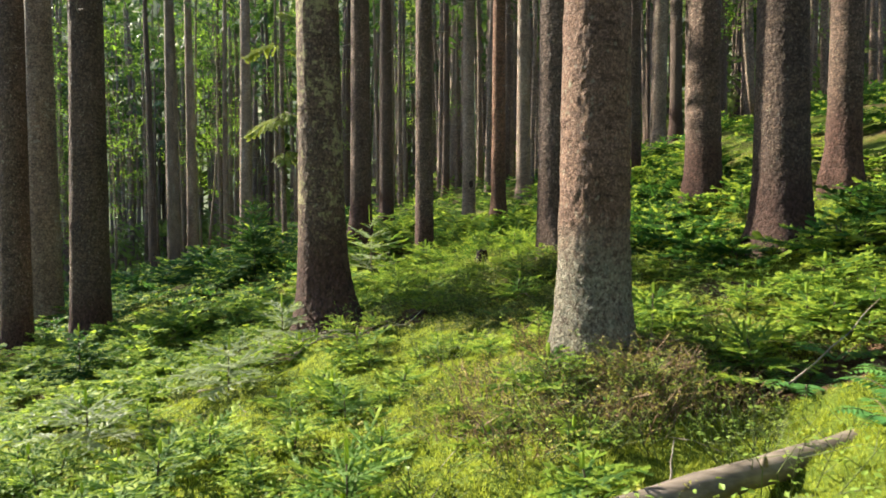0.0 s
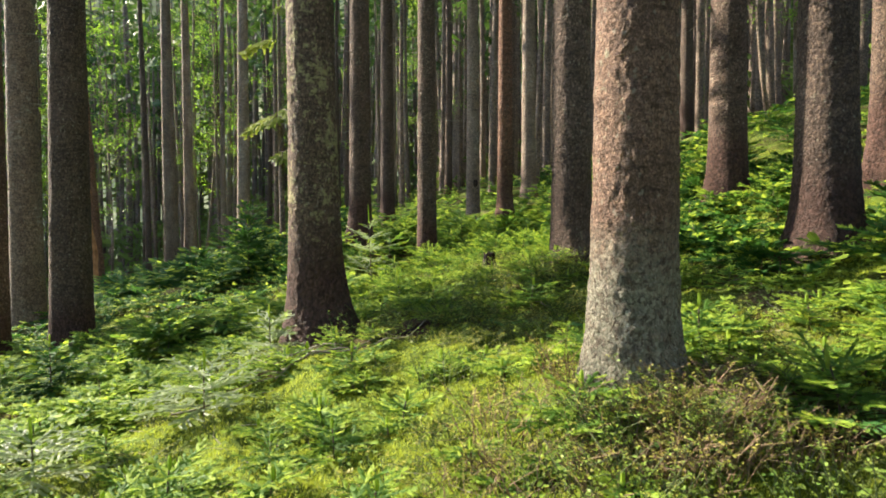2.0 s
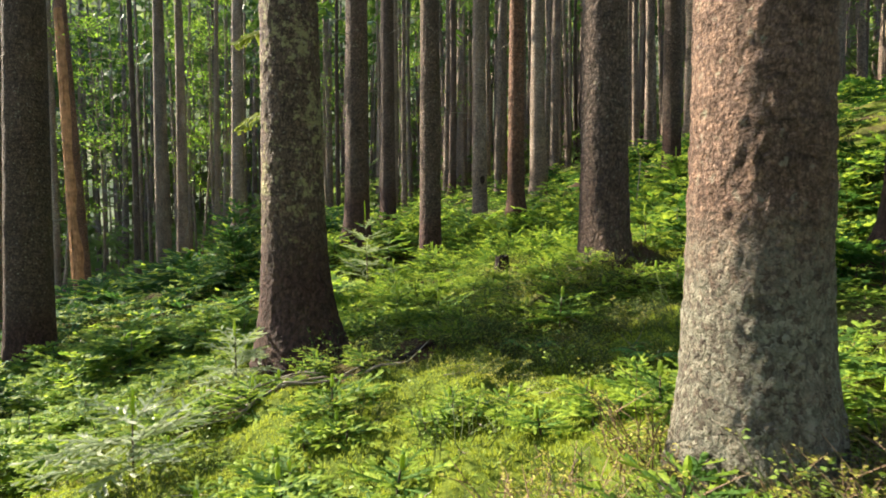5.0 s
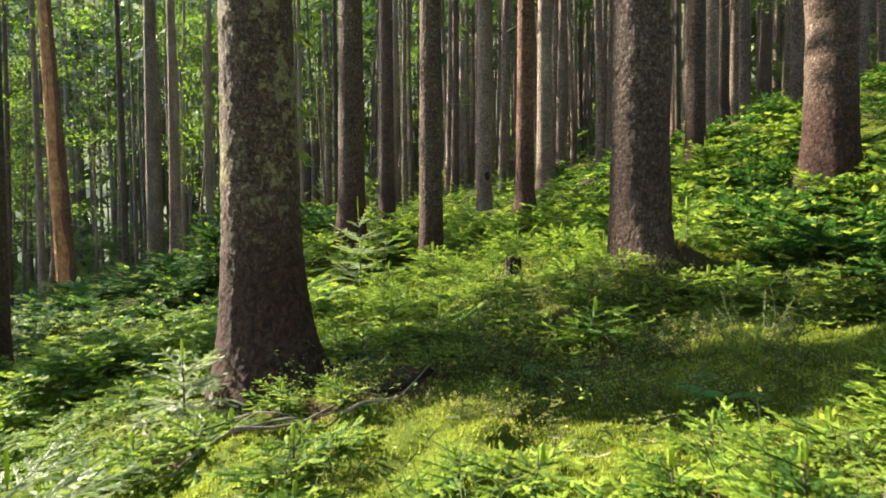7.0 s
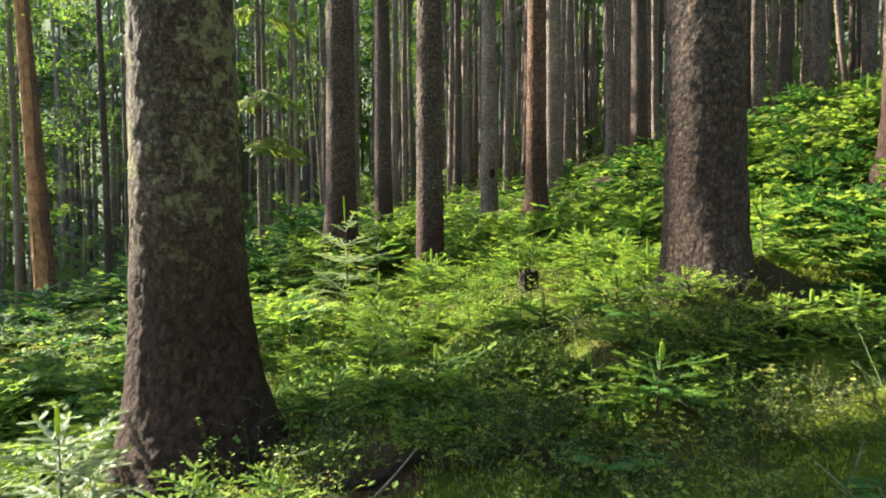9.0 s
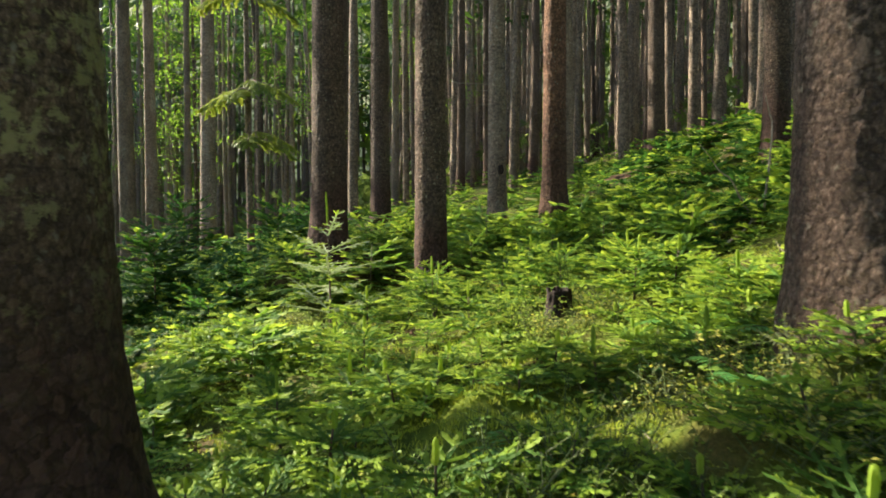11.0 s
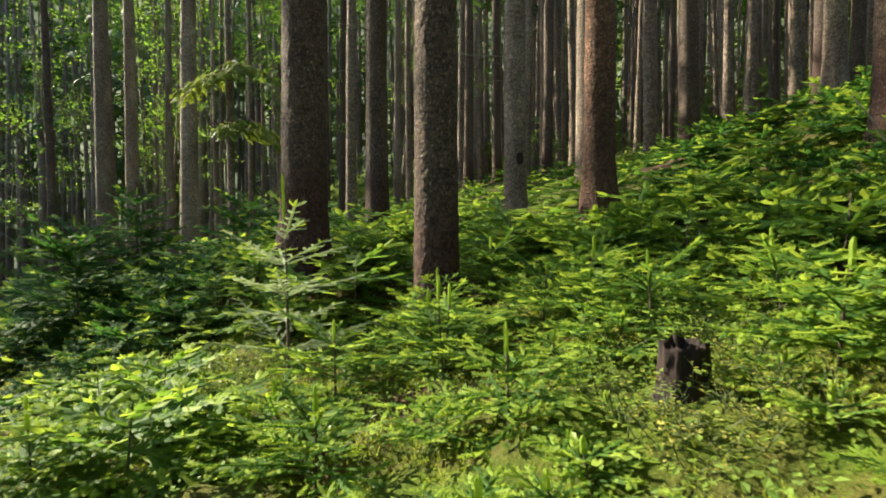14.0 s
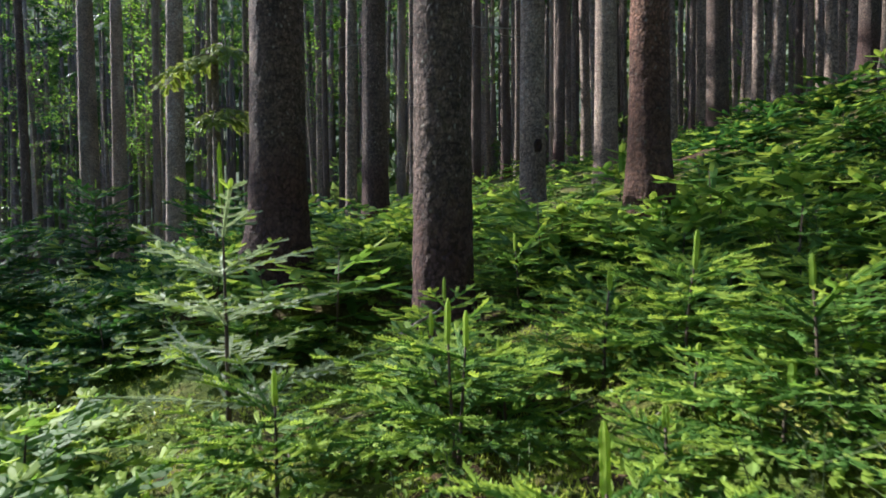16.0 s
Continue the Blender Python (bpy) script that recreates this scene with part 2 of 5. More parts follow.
BARK_FAR = bark_material("distant_bark", (0.07, 0.057, 0.046), (0.2, 0.165, 0.135), (0.38, 0.325, 0.275), (0.3, 0.3, 0.25), 0.74, 0.3, 0.5)
SNAG_WOOD = wood_material("bare_orange_wood", (0.28, 0.11, 0.035), (0.6, 0.3, 0.12))
TWIG_BARK = wood_material("twig_bark", (0.05, 0.032, 0.022), (0.16, 0.11, 0.075), 60)
BROWN_TWIG = wood_material("pale_brown_twig", (0.12, 0.075, 0.045), (0.34, 0.23, 0.14), 60)
GREEN_TWIG = wood_material("green_bilberry_stem", (0.04, 0.065, 0.018), (0.15, 0.19, 0.05), 60)
DEAD_TWIG = wood_material("grey_dead_twig", (0.14, 0.115, 0.09), (0.4, 0.36, 0.3), 60)
LOG_WOOD = wood_material("weathered_log_wood", (0.085, 0.068, 0.055), (0.29, 0.245, 0.205), 22, (0.12, 1, 1))
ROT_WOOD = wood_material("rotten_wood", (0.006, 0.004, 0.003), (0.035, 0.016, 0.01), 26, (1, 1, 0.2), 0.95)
GROUND = ground_material()


# ---- mesh helpers ----
def hashed(ix, iy, iz, seed):
    h = (ix * 374761393 + iy * 668265263 + iz * 2147483647 + seed * 974711) & 0xFFFFFFFF
    h = ((h ^ (h >> 13)) * 1274126177) & 0xFFFFFFFF
    return ((h ^ (h >> 16)) & 0xFFFF) / 65535.0


def vnoise(x, y, z=0.0, seed=0):
    """Smooth value noise from 0 to 1."""
    x, y, z = np.broadcast_arrays(np.asarray(x, float), np.asarray(y, float), np.asarray(z, float))
    ix, iy, iz = (np.floor(a).astype(np.int64) for a in (x, y, z))
    fx, fy, fz = x - ix, y - iy, z - iz
    fx, fy, fz = (a * a * (3 - 2 * a) for a in (fx, fy, fz))
    out = 0
    for dx in (0, 1):
        for dy in (0, 1):
            for dz in (0, 1):
                out = out + hashed(ix + dx, iy + dy, iz + dz, seed) * (fx if dx else 1 - fx) * (fy if dy else 1 - fy) * (fz if dz else 1 - fz)
    return out


def fnoise(x, y, z=0.0, seed=0, octaves=3):
    out, total = 0, 0
    for k in range(octaves):
        out = out + vnoise(x * 2 ** k, y * 2 ** k, np.asarray(z) * 2 ** k, seed + k) / 2 ** k
        total += 1 / 2 ** k
    return out / total


def tri_mesh(name, v, t, material, smooth=False, second=None, start=0):
    """A mesh of triangles from arrays."""
    v, t = np.asarray(v, np.float32), np.asarray(t, np.int32)
    me = bpy.data.meshes.new(name)
    me.vertices.add(len(v))
    me.vertices.foreach_set("co", v.ravel())
    me.loops.add(t.size)
    me.loops.foreach_set("vertex_index", t.ravel())
    me.polygons.add(len(t))
    me.polygons.foreach_set("loop_start", np.arange(0, t.size, 3, dtype=np.int32))
    me.polygons.foreach_set("loop_total", np.full(len(t), 3, np.int32))
    me.polygons.foreach_set("use_smooth", np.full(len(t), smooth, bool))
    me.materials.append(material)
    if second:
        me.materials.append(second)
        me.polygons.foreach_set("material_index", (np.arange(len(t)) >= start).astype(np.int32))
    me.update(calc_edges=True)
    me.validate()
    return me


def joined(pieces):
    """Several (v, t) as one."""
    vs, ts, base = [], [], 0
    for v, t in pieces:
        vs.append(v)
        ts.append(t + base)
        base += len(v)
    return np.concatenate(vs), np.concatenate(ts)


def spread(v, t, frames):
    """Copies of (v, t) at each 3 x 4 frame of an array (n, 3, 4), as one."""
    out = np.einsum("nij,vj->nvi", frames[:, :, :3], v) + frames[:, None, :, 3]
    tt = t[None] + (np.arange(len(frames)) * len(v))[:, None, None]
    return out.reshape(-1, 3), tt.reshape(-1, 3)


def frames_of(at, along, up, size, wide=None):
    """Frames with x along, z near up, scaled by size (and across by wide)."""
    at, along, up = (np.asarray(a, float) for a in (at, along, up))
    size = np.asarray(size, float)
    x = along / np.linalg.norm(along, axis=1, keepdims=True)
    y = np.cross(up, x)
    y /= np.linalg.norm(y, axis=1, keepdims=True) + 1e-9
    z = np.cross(x, y)
    w = size if wide is None else np.asarray(wide, float)
    return np.stack([x * size[:, None], y * w[:, None], z * w[:, None], at], axis=2)


def upright_frames(at, turn, size, tilt=0.0, rng=None):
    n = len(at)
    c, s = np.cos(turn), np.sin(turn)
    f = np.zeros((n, 3, 4))
    f[:, 0, 0], f[:, 0, 1], f[:, 1, 0], f[:, 1, 1], f[:, 2, 2] = c, -s, s, c, 1
    if tilt and rng is not None:
        f[:, 0, 2], f[:, 1, 2] = rng.normal(0, tilt, n), rng.normal(0, tilt, n)
    f[:, :, :3] *= np.asarray(size)[:, None, None]
    f[:, :, 3] = at
    return f


def tube(points, radii, sides=6, closed=True):
    """A tapered tube along points."""
    p, r = np.asarray(points, float), np.asarray(radii, float)
    d = np.gradient(p, axis=0)
    d /= np.linalg.norm(d, axis=1, keepdims=True) + 1e-9
    ref = np.array([0.31, 0.17, 0.93]) if abs(d[0][2]) < 0.8 else np.array([0.93, 0.2, 0.1])
    u = np.cross(d, ref)
    u /= np.linalg.norm(u, axis=1, keepdims=True)
    w = np.cross(d, u)
    a = np.linspace(0, 2 * np.pi, sides, endpoint=False)
    v = p[:, None] + r[:, None, None] * (np.cos(a)[None, :, None] * u[:, None] + np.sin(a)[None, :, None] * w[:, None])
    v = v.reshape(-1, 3)
    t = grid_tris(len(p), sides)
    if closed:
        v = np.concatenate([v, p[:1], p[-1:]])
        k, last = len(v) - 2, (len(p) - 1) * sides
        j = np.arange(sides)
        t = np.concatenate([t, np.stack([np.full(sides, k), (j + 1) % sides, j], 1), np.stack([np.full(sides, k + 1), last + j, last + (j + 1) % sides], 1)])
    return v, t


def grid_tris(rows, sides, wrap=True):
    i, j = np.meshgrid(np.arange(rows - 1), np.arange(sides if wrap else sides - 1), indexing="ij")
    a, b = (i * sides + j).ravel(), (i * sides + (j + 1) % sides).ravel()
    c, d = a + sides, b + sides
    return np.concatenate([np.stack([a, b, d], 1), np.stack([a, d, c], 1)])


def part(name, me, parent, label=""):
    ob = new(name, me)
    ob.parent = parent
    return tagged(ob, label)


# ---- the lie of the land: a slope that rises to the right and ahead ----
HUMPS = [(-12, 24, 5, -0.62), (-7, 12, 3, 0.01), (-8, 25, 4, 0.37), (-4, 8, 2, -0.37), (-4, 13, 2.5, -0.23), (-2, 5, 1.6, -0.19), (-1.5, 7.5, 1.4, 0.09), (-1.2, 10.2, 1.5, -0.21), (-1.2, 13.5, 2, 0.03), (-1.8, 19, 3, 0.54), (0.3, 3, 1.5, -0.19), (0.5, 6.8, 1.4, -0.23), (0.6, 10, 1.4, -0.07), (1.2, 14, 2, -0.01), (1, 19, 3, -0.52), (2, 4.5, 1.5, -0.33), (2.2, 7.8, 1.5, -0.04), (1.6, 11.6, 1.6, -0.29), (4, 9, 2, -0.32), (5, 14, 3, 0.08), (4, 24, 4, -0.66), (7, 21, 4, 0.78), (0.8, 17.5, 2.2, -0.22), (2.6, 14.2, 1.6, -0.2), (5.2, 16.5, 2.4, -0.2), (6.0, 25.0, 2.5, -0.25)]
MOUNDS = ((0.95, 4.05, 0.55, 0.26), (-1.41, 7.47, 0.6, 0.02), (-0.6, 6.75, 0.35, 0.06), (1.41, 7.99, 0.5, 0.2), (-0.38, 13.0, 1.0, -0.25), (3.6, 6.8, 1.0, -0.35),
          (-1.87, 14.5, 0.8, 0.2), (-8.2, 13.1, 1.5, 0.22), (-3.7, 10.1, 0.8, 0.15), (1.35, 2.85, 0.6, -0.2), (0.6, 9.87, 0.3, 0.12))


def height(x, y):
    x, y = np.asarray(x, float), np.asarray(y, float)
    z = 0.043 + 0.251 * 50 * np.tanh(x / 50) + 0.077 * 80 * np.tanh(y / 80)
    for cx, cy, s, h in HUMPS:
        z = z + h * np.exp(-((x - cx) ** 2 + (y - cy) ** 2) / (2 * s * s))
    for cx, cy, s, h in MOUNDS:
        z = z + h * np.exp(-((x - cx) ** 2 + (y - cy) ** 2) / (2 * s * s))
    near = np.exp(-(np.maximum(0, np.hypot(x, y - 8) - 14) / 12) ** 2)
    bumps = (fnoise(x * 1.7, y * 1.7, 0, 3) - 0.5) * 0.34 + (fnoise(x * 5, y * 5, 0, 9, 2) - 0.5) * 0.1
    return z + bumps * (0.25 + 0.75 * near) + (fnoise(x * 0.11, y * 0.11, 0, 21) - 0.5) * 1.6 * (1 - near)


def axis(lo, hi, step, far, grow=1.16):
    mid = list(np.arange(lo, hi, step))
    a, s = [], step
    while mid[-1] + sum(a) < far:
        s *= grow
        a.append(s)
    up = list(mid[-1] + np.cumsum(a))
    b, s = [], step
    while mid[0] - sum(b) > -far:
        s *= grow
        b.append(s)
    down = list(mid[0] - np.cumsum(b))[::-1]
    return np.array(down + mid + up)


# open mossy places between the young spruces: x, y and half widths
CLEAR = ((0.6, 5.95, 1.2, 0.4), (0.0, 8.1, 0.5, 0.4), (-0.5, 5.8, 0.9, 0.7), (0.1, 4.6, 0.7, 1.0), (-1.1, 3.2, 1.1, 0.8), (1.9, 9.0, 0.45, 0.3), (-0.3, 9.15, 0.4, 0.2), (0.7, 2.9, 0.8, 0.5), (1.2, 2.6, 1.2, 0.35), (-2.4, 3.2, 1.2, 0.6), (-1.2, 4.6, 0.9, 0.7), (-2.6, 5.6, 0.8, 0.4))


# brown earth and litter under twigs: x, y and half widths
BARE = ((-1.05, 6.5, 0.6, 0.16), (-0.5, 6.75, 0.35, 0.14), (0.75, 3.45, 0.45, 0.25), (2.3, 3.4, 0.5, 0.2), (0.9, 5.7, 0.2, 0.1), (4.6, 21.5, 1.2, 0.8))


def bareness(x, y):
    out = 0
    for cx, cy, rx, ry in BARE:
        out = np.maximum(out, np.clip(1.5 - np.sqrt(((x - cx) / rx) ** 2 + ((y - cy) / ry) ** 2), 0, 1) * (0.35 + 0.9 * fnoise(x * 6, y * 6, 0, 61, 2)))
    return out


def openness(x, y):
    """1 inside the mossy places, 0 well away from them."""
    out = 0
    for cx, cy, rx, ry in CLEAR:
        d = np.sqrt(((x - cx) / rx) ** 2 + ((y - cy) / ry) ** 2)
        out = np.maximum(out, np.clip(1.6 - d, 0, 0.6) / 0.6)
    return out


gx, gy = axis(-5.2, 4.6, 0.058, 420), axis(1.2, 14.5, 0.058, 420)
GX, GY = np.meshgrid(gx, gy, indexing="ij")
gv = np.stack([GX, GY, height(GX, GY)], 2).reshape(-1, 3)
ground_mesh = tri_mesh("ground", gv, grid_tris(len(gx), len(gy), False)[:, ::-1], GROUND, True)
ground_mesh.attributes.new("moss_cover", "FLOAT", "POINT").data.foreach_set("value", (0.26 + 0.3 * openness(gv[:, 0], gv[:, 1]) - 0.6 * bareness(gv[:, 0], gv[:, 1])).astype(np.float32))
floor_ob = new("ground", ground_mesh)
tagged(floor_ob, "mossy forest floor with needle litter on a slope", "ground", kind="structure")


# ---- trees ----
def trunk_shape(r, tall, around, rows, flare=0.7, seed=0, relief=1.0, sway=0.15, low=-0.5):
    """A spruce trunk with root flare, lobed foot and scaly relief; r is the radius at breast height."""
    rng = np.random.RandomState(seed)
    z = np.asarray(rows, float)[:, None]
    a = np.linspace(0, 2 * np.pi, around, endpoint=False)[None, :]
    up = np.clip(z, 0, None)
    rad = r * ((1 - np.clip(up, 0, tall - 0.05) / tall) / (1 - 1.3 / tall)) ** 0.75
    lobes = sum(rng.uniform(0.2, 0.6) * np.cos(k * a + rng.uniform(0, 6.3)) for k in (2, 3, 5))
    lobes = 0.35 * lobes + 1.3 * np.cos(a + 0.4) if seed == 1 else lobes + 0.5 * np.cos(a + rng.uniform(0, 6.3))
    rad = rad + r * flare * np.exp(-up / (0.32 if seed == 1 else 0.2)) * np.clip(0.42 + 0.3 * lobes, 0.02, 2) + r * flare * 0.22 * np.exp(-up / 0.7)
    rad = rad * (1 + 0.03 * np.cos(2 * a + rng.uniform(0, 6)))
    x0, y0 = rad * np.cos(a), rad * np.sin(a)
    if relief:
        zz = z + 0 * a
        plates = fnoise(x0 * 16, y0 * 16, zz * 9, seed + 5, 2)
        scales = vnoise(x0 * 46, y0 * 46, zz * 30, seed + 11)
        rings = vnoise(x0 * 5, y0 * 5, zz * 14, seed + 17)
        rad = rad + relief * (0.007 * (plates - 0.5) + 0.014 * np.clip(scales - 0.4, 0, 1) + 0.006 * (rings - 0.5))
    bx = sway * np.sin(z * 0.13 + rng.uniform(0, 6)) * up / tall + rng.normal(0, 0.004) * up
    by = sway * np.cos(z * 0.11 + rng.uniform(0, 6)) * up / tall + rng.normal(0, 0.004) * up
    v = np.stack([bx + rad * np.cos(a), by + rad * np.sin(a), z + 0 * a], 2).reshape(-1, 3)
    return v, grid_tris(len(rows), around), (lambda h: (float(np.interp(h, z[:, 0], np.broadcast_to(bx, z.shape)[:, 0])), float(np.interp(h, z[:, 0], np.broadcast_to(by, z.shape)[:, 0]))))


def spray_template():
    """A hanging bough of needles: overlapping jagged blades."""
    rng = np.random.RandomState(4)
    v, t = [], []
    for k in range(3):
        x = 0.12 + 0.28 * k
        for side in (-1, 1):
            w = 0.42 * (1 - 0.75 * x) * rng.uniform(0.8, 1.2)
            i = len(v)
            v += [(x - 0.1, 0, 0), (x + 0.15, 0, 0), (x + 0.26, side * w, -0.16 * w * rng.uniform(0.5, 2))]
            t.append((i, i + 1, i + 2))
    i = len(v)
    v += [(0.85, -0.05, 0), (0.85, 0.05, 0), (1.12, 0, -0.06)]
    t.append((i, i + 1, i + 2))
    return np.array(v, float), np.array(t)


SPRAY = spray_template()


def crown_shape(tall, start, boughs, reach, seed, sprays=6, bulk=1.0):
    rng = np.random.RandomState(seed)
    at, along, size = [], [], []
    for _ in range(boughs):
        f = rng.uniform(0, 1) ** 0.85
        z = start + f * (tall - start)
        length = (reach * (1 - f) ** 0.7 + 0.35) * rng.uniform(0.65, 1.1)
        a = rng.uniform(0, 2 * np.pi)
        out = np.array([np.cos(a), np.sin(a), 0])
        for s in np.linspace(0.25, 1, sprays):
            d = length * s
            p = out * d + np.array([0, 0, z - 0.28 * d * d / (length + 0.3)])
            turn = rng.normal(0, 0.5)
            o = np.array([np.cos(a + turn), np.sin(a + turn), -0.3 - 0.4 * s + rng.normal(0, 0.15)])
            at.append(p)
            along.append(o)
            size.append(rng.uniform(0.45, 0.8) * (0.6 + 0.12 * length) * bulk)
    up = np.array([[rng.normal(0, 0.3), rng.normal(0, 0.3), 1.0] for _ in at])
    return spread(*SPRAY, frames_of(at, along, up, size))


def dead_branch_shape(length, thick, seed):
    """One bare branch that starts at the origin and runs along x, with a few side twigs."""
    rng = np.random.RandomState(seed)
    s = np.linspace(0, 1, 5)
    droop, bend = rng.uniform(-0.1, 0.5), rng.normal(0, 0.25)
    p = np.stack([length * s * np.cos(bend * s), length * s * np.sin(bend * s), -droop * length * s ** 1.6 + rng.normal(0, 0.02, 5) * s], 1)
    pieces = [tube(p, thick * (1.3 - s), 3, False)]
    for _ in range(rng.randint(1, 5)):
        k = rng.randint(1, 4)
        b = rng.uniform(-1, 1)
        q = p[k] + np.outer(np.linspace(0, 1, 2), np.array([np.cos(b), np.sin(b), rng.uniform(-0.6, 0.3)]) * length * 0.3)
        pieces.append(tube(q, thick * np.array([0.7, 0.25]), 3, False))
    return joined(pieces)


def dead_branches(ob, r, tall, lo, hi, count, seed, meshes, label="bare grey dead branch"):
    rng = np.random.RandomState(seed)
    for k in range(count):
        z, a = rng.uniform(lo, hi), rng.uniform(0, 360)
        rr = r * (1 - z / tall) * 0.9
        o = part("dead_branch", meshes[rng.randint(len(meshes))], ob, label)
        o.matrix_basis = pose(rr * math.cos(radians(a)), rr * math.sin(radians(a)), z, 0, 0, a) @ Matrix.Scale(rng.uniform(0.4, 1.1), 4)


CROWNS = [tri_mesh("crown", *crown_shape(25, 10.5 + k, 26, 2.5, 40 + k, 5, 1.3), CROWN_NEEDLES) for k in range(4)]
# Fuller crowns above the view, added to cut the skylight below.
WIDE_CROWNS = [tri_mesh("crown", *crown_shape(25, 8.0 + k, 75, 3.6, 50 + k, 6, 1.3), CROWN_NEEDLES) for k in range(3)]
DEAD = [tri_mesh("dead_branch", *dead_branch_shape(1.1, 0.009, 60 + k), DEAD_TWIG) for k in range(6)]
DEAD_LONG = [tri_mesh("dead_branch", *dead_branch_shape(2.4, 0.016, 70 + k), DEAD_TWIG) for k in range(4)]
FAR_ROWS = [-0.5, -0.1, 0.12, 0.35, 0.8, 1.6, 3, 5, 8, 11, 14, 17.5, 21, 24.8]
FAR_TRUNKS = []
for k in range(5):
    fv, ft, _ = trunk_shape(0.17 + 0.012 * k, 25, 12, FAR_ROWS, 0.6, 80 + k, 0, 0.5)
    FAR_TRUNKS.append([tri_mesh("trunk", fv, ft, m, True) for m in (BARK_FAR, BARK_GREY, BARK)])


def near_rows(fine, top):
    return np.concatenate([[-0.5, -0.25], np.arange(-0.1, top, fine), np.arange(top + 0.1, 12, 0.6), [14, 17, 20, 23, 24.8]])


def grown_tree(x, y, r, base, material, label, seed, around=64, fine=0.036, top=4.5, flare=0.7, crown=True, lo=3.0, count=8, lean=(0, 0)):
    """A tree seen near, with its own trunk."""
    ob = tagged(new("spruce_tree"), label, "tree", "spruce trees of the wood")
    ob.location = (x, y, base)
    ob.rotation_euler = (lean[0], lean[1], 0)
    v, t, _ = trunk_shape(r, 25, around, near_rows(fine, top), flare, seed)
    part("trunk", tri_mesh("trunk", v, t, material, True), ob)
    if count:
        dead_branches(ob, r, 25, lo, 9, count, seed, DEAD)
    if crown:
        c = part("crown", WIDE_CROWNS[seed % 3] if x > -3 and y < 20 else CROWNS[seed % 4], ob)
        c.rotation_euler = (0, 0, seed * 1.3)
    return ob


# the trees that stand near the way: x, y, radius, height of the foot
grown_tree(-1.41, 7.47, 0.255, 0.02, BARK_SPOTTED, "large spruce with dark red-brown root flare and lichen-spotted bark", 1, 128, 0.02, 3.2, 1.15, lo=4.5, count=4, lean=(0, -0.012))
grown_tree(0.95, 4.05, 0.214, 0.36, BARK_LICHEN, "spruce with flaky pale bark and green-grey lichen near its foot", 2, 128, 0.017, 2.4, 0.5, lo=4.5, count=3)
grown_tree(-0.38, 13.02, 0.175, 0.5, BARK, "slender spruce with rough scaly brown bark", 3, 72, 0.03, 3.6, 0.4, lo=3.5, count=6)
grown_tree(1.41, 7.99, 0.205, 0.86, BARK_SCALY, "spruce with rough grey scaly bark above bilberry and saplings", 4, 72, 0.03, 3.0, 0.5, lo=4, count=4, lean=(0, -0.01))
grown_tree(4.05, 9.96, 0.25, 1.62, BARK, "thick dark brown spruce on the upper slope", 5, 64, 0.035, 4.2, 0.6)
grown_tree(3.6, 6.8, 0.255, 0.88, BARK, "thick dark spruce with broad root flare and scaly bark", 6, 72, 0.03, 3.2, 1.1)
grown_tree(5.0, 8.0, 0.175, 1.78, BARK, "spruce with pale bark on the upper slope", 7, 48, 0.04, 4, 0.6)
grown_tree(-1.87, 14.51, 0.235, 0.98, BARK, "thick straight spruce behind a young spruce", 8, 64, 0.035, 4.4, 0.45)
hollow_tree = grown_tree(0.75, 18.38, 0.175, 1.4, BARK_GREY, "pale grey spruce with a dark hollow in its trunk", 9, 48, 0.045, 5.5, 0.4, lo=2.2, count=16)
grown_tree(1.23, 14.16, 0.15, 1.5, BARK_RED, "slender red-brown spruce with scaly bark", 10, 48, 0.04, 4.5, 0.4, lo=2.2, count=14)
grown_tree(-1.72, 19.49, 0.21, 1.35, BARK, "straight brown spruce with lichen spots", 11, 40, 0.05, 5.5, 0.35, lo=2.4, count=12)
grown_tree(3.02, 23.9, 0.25, 2.35, BARK_GREY, "pale barked spruce, sunlit along one edge", 12, 32, 0.08, 6.5, 0.4)
grown_tree(6.0, 25.05, 0.26, 3.15, BARK, "dark spruce beside a patch of bare needle litter", 13, 32, 0.08, 6.5, 0.5)
grown_tree(4.27, 14.37, 0.16, 2.2, BARK, "slender dark spruce among saplings on the slope", 14, 32, 0.06, 5.5, 0.4)
grown_tree(6.53, 19.32, 0.18, 3.7, BARK_GREY, "slender pale spruce on the upper slope", 15, 28, 0.08, 6.5, 0.4)
grown_tree(8.31, 22.86, 0.2, 4.5, BARK, "slender spruce on the upper slope", 16, 28, 0.08, 6.5, 0.4)
grown_tree(-6.16, 11.09, 0.31, -0.9, BARK, "thick brown spruce at the foot of the slope", 17, 64, 0.04, 5.5, 0.4, lo=3.5, count=8)
grown_tree(-7.4, 11.0, 0.23, -1.2, BARK, "dark spruce at the foot of the slope", 18, 48, 0.05, 5.5, 0.3)
grown_tree(-8.18, 13.11, 0.28, -0.75, BARK_GREY, "brown spruce with thin dead branches", 19, 40, 0.05, 6, 0.3, lo=2, count=14)
grown_tree(-12.21, 29.07, 0.32, -0.9, BARK_GREY, "pale grey spruce growing close beside another", 20, 28, 0.1, 9, 0.3)
grown_tree(-11.75, 29.9, 0.24, -0.7, BARK_GREY, "slimmer grey spruce close beside a thicker one", 21, 28, 0.1, 9, 0.3)
grown_tree(-7.93, 25.68, 0.25, 0.05, BARK_GREY, "grey spruce behind young spruces", 22, 28, 0.1, 8, 0.4)
grown_tree(0.94, 47.67, 0.4, 4.5, BARK_FAR, "far dark spruce trunk", 23, 20, 0.2, 12, 0.3)
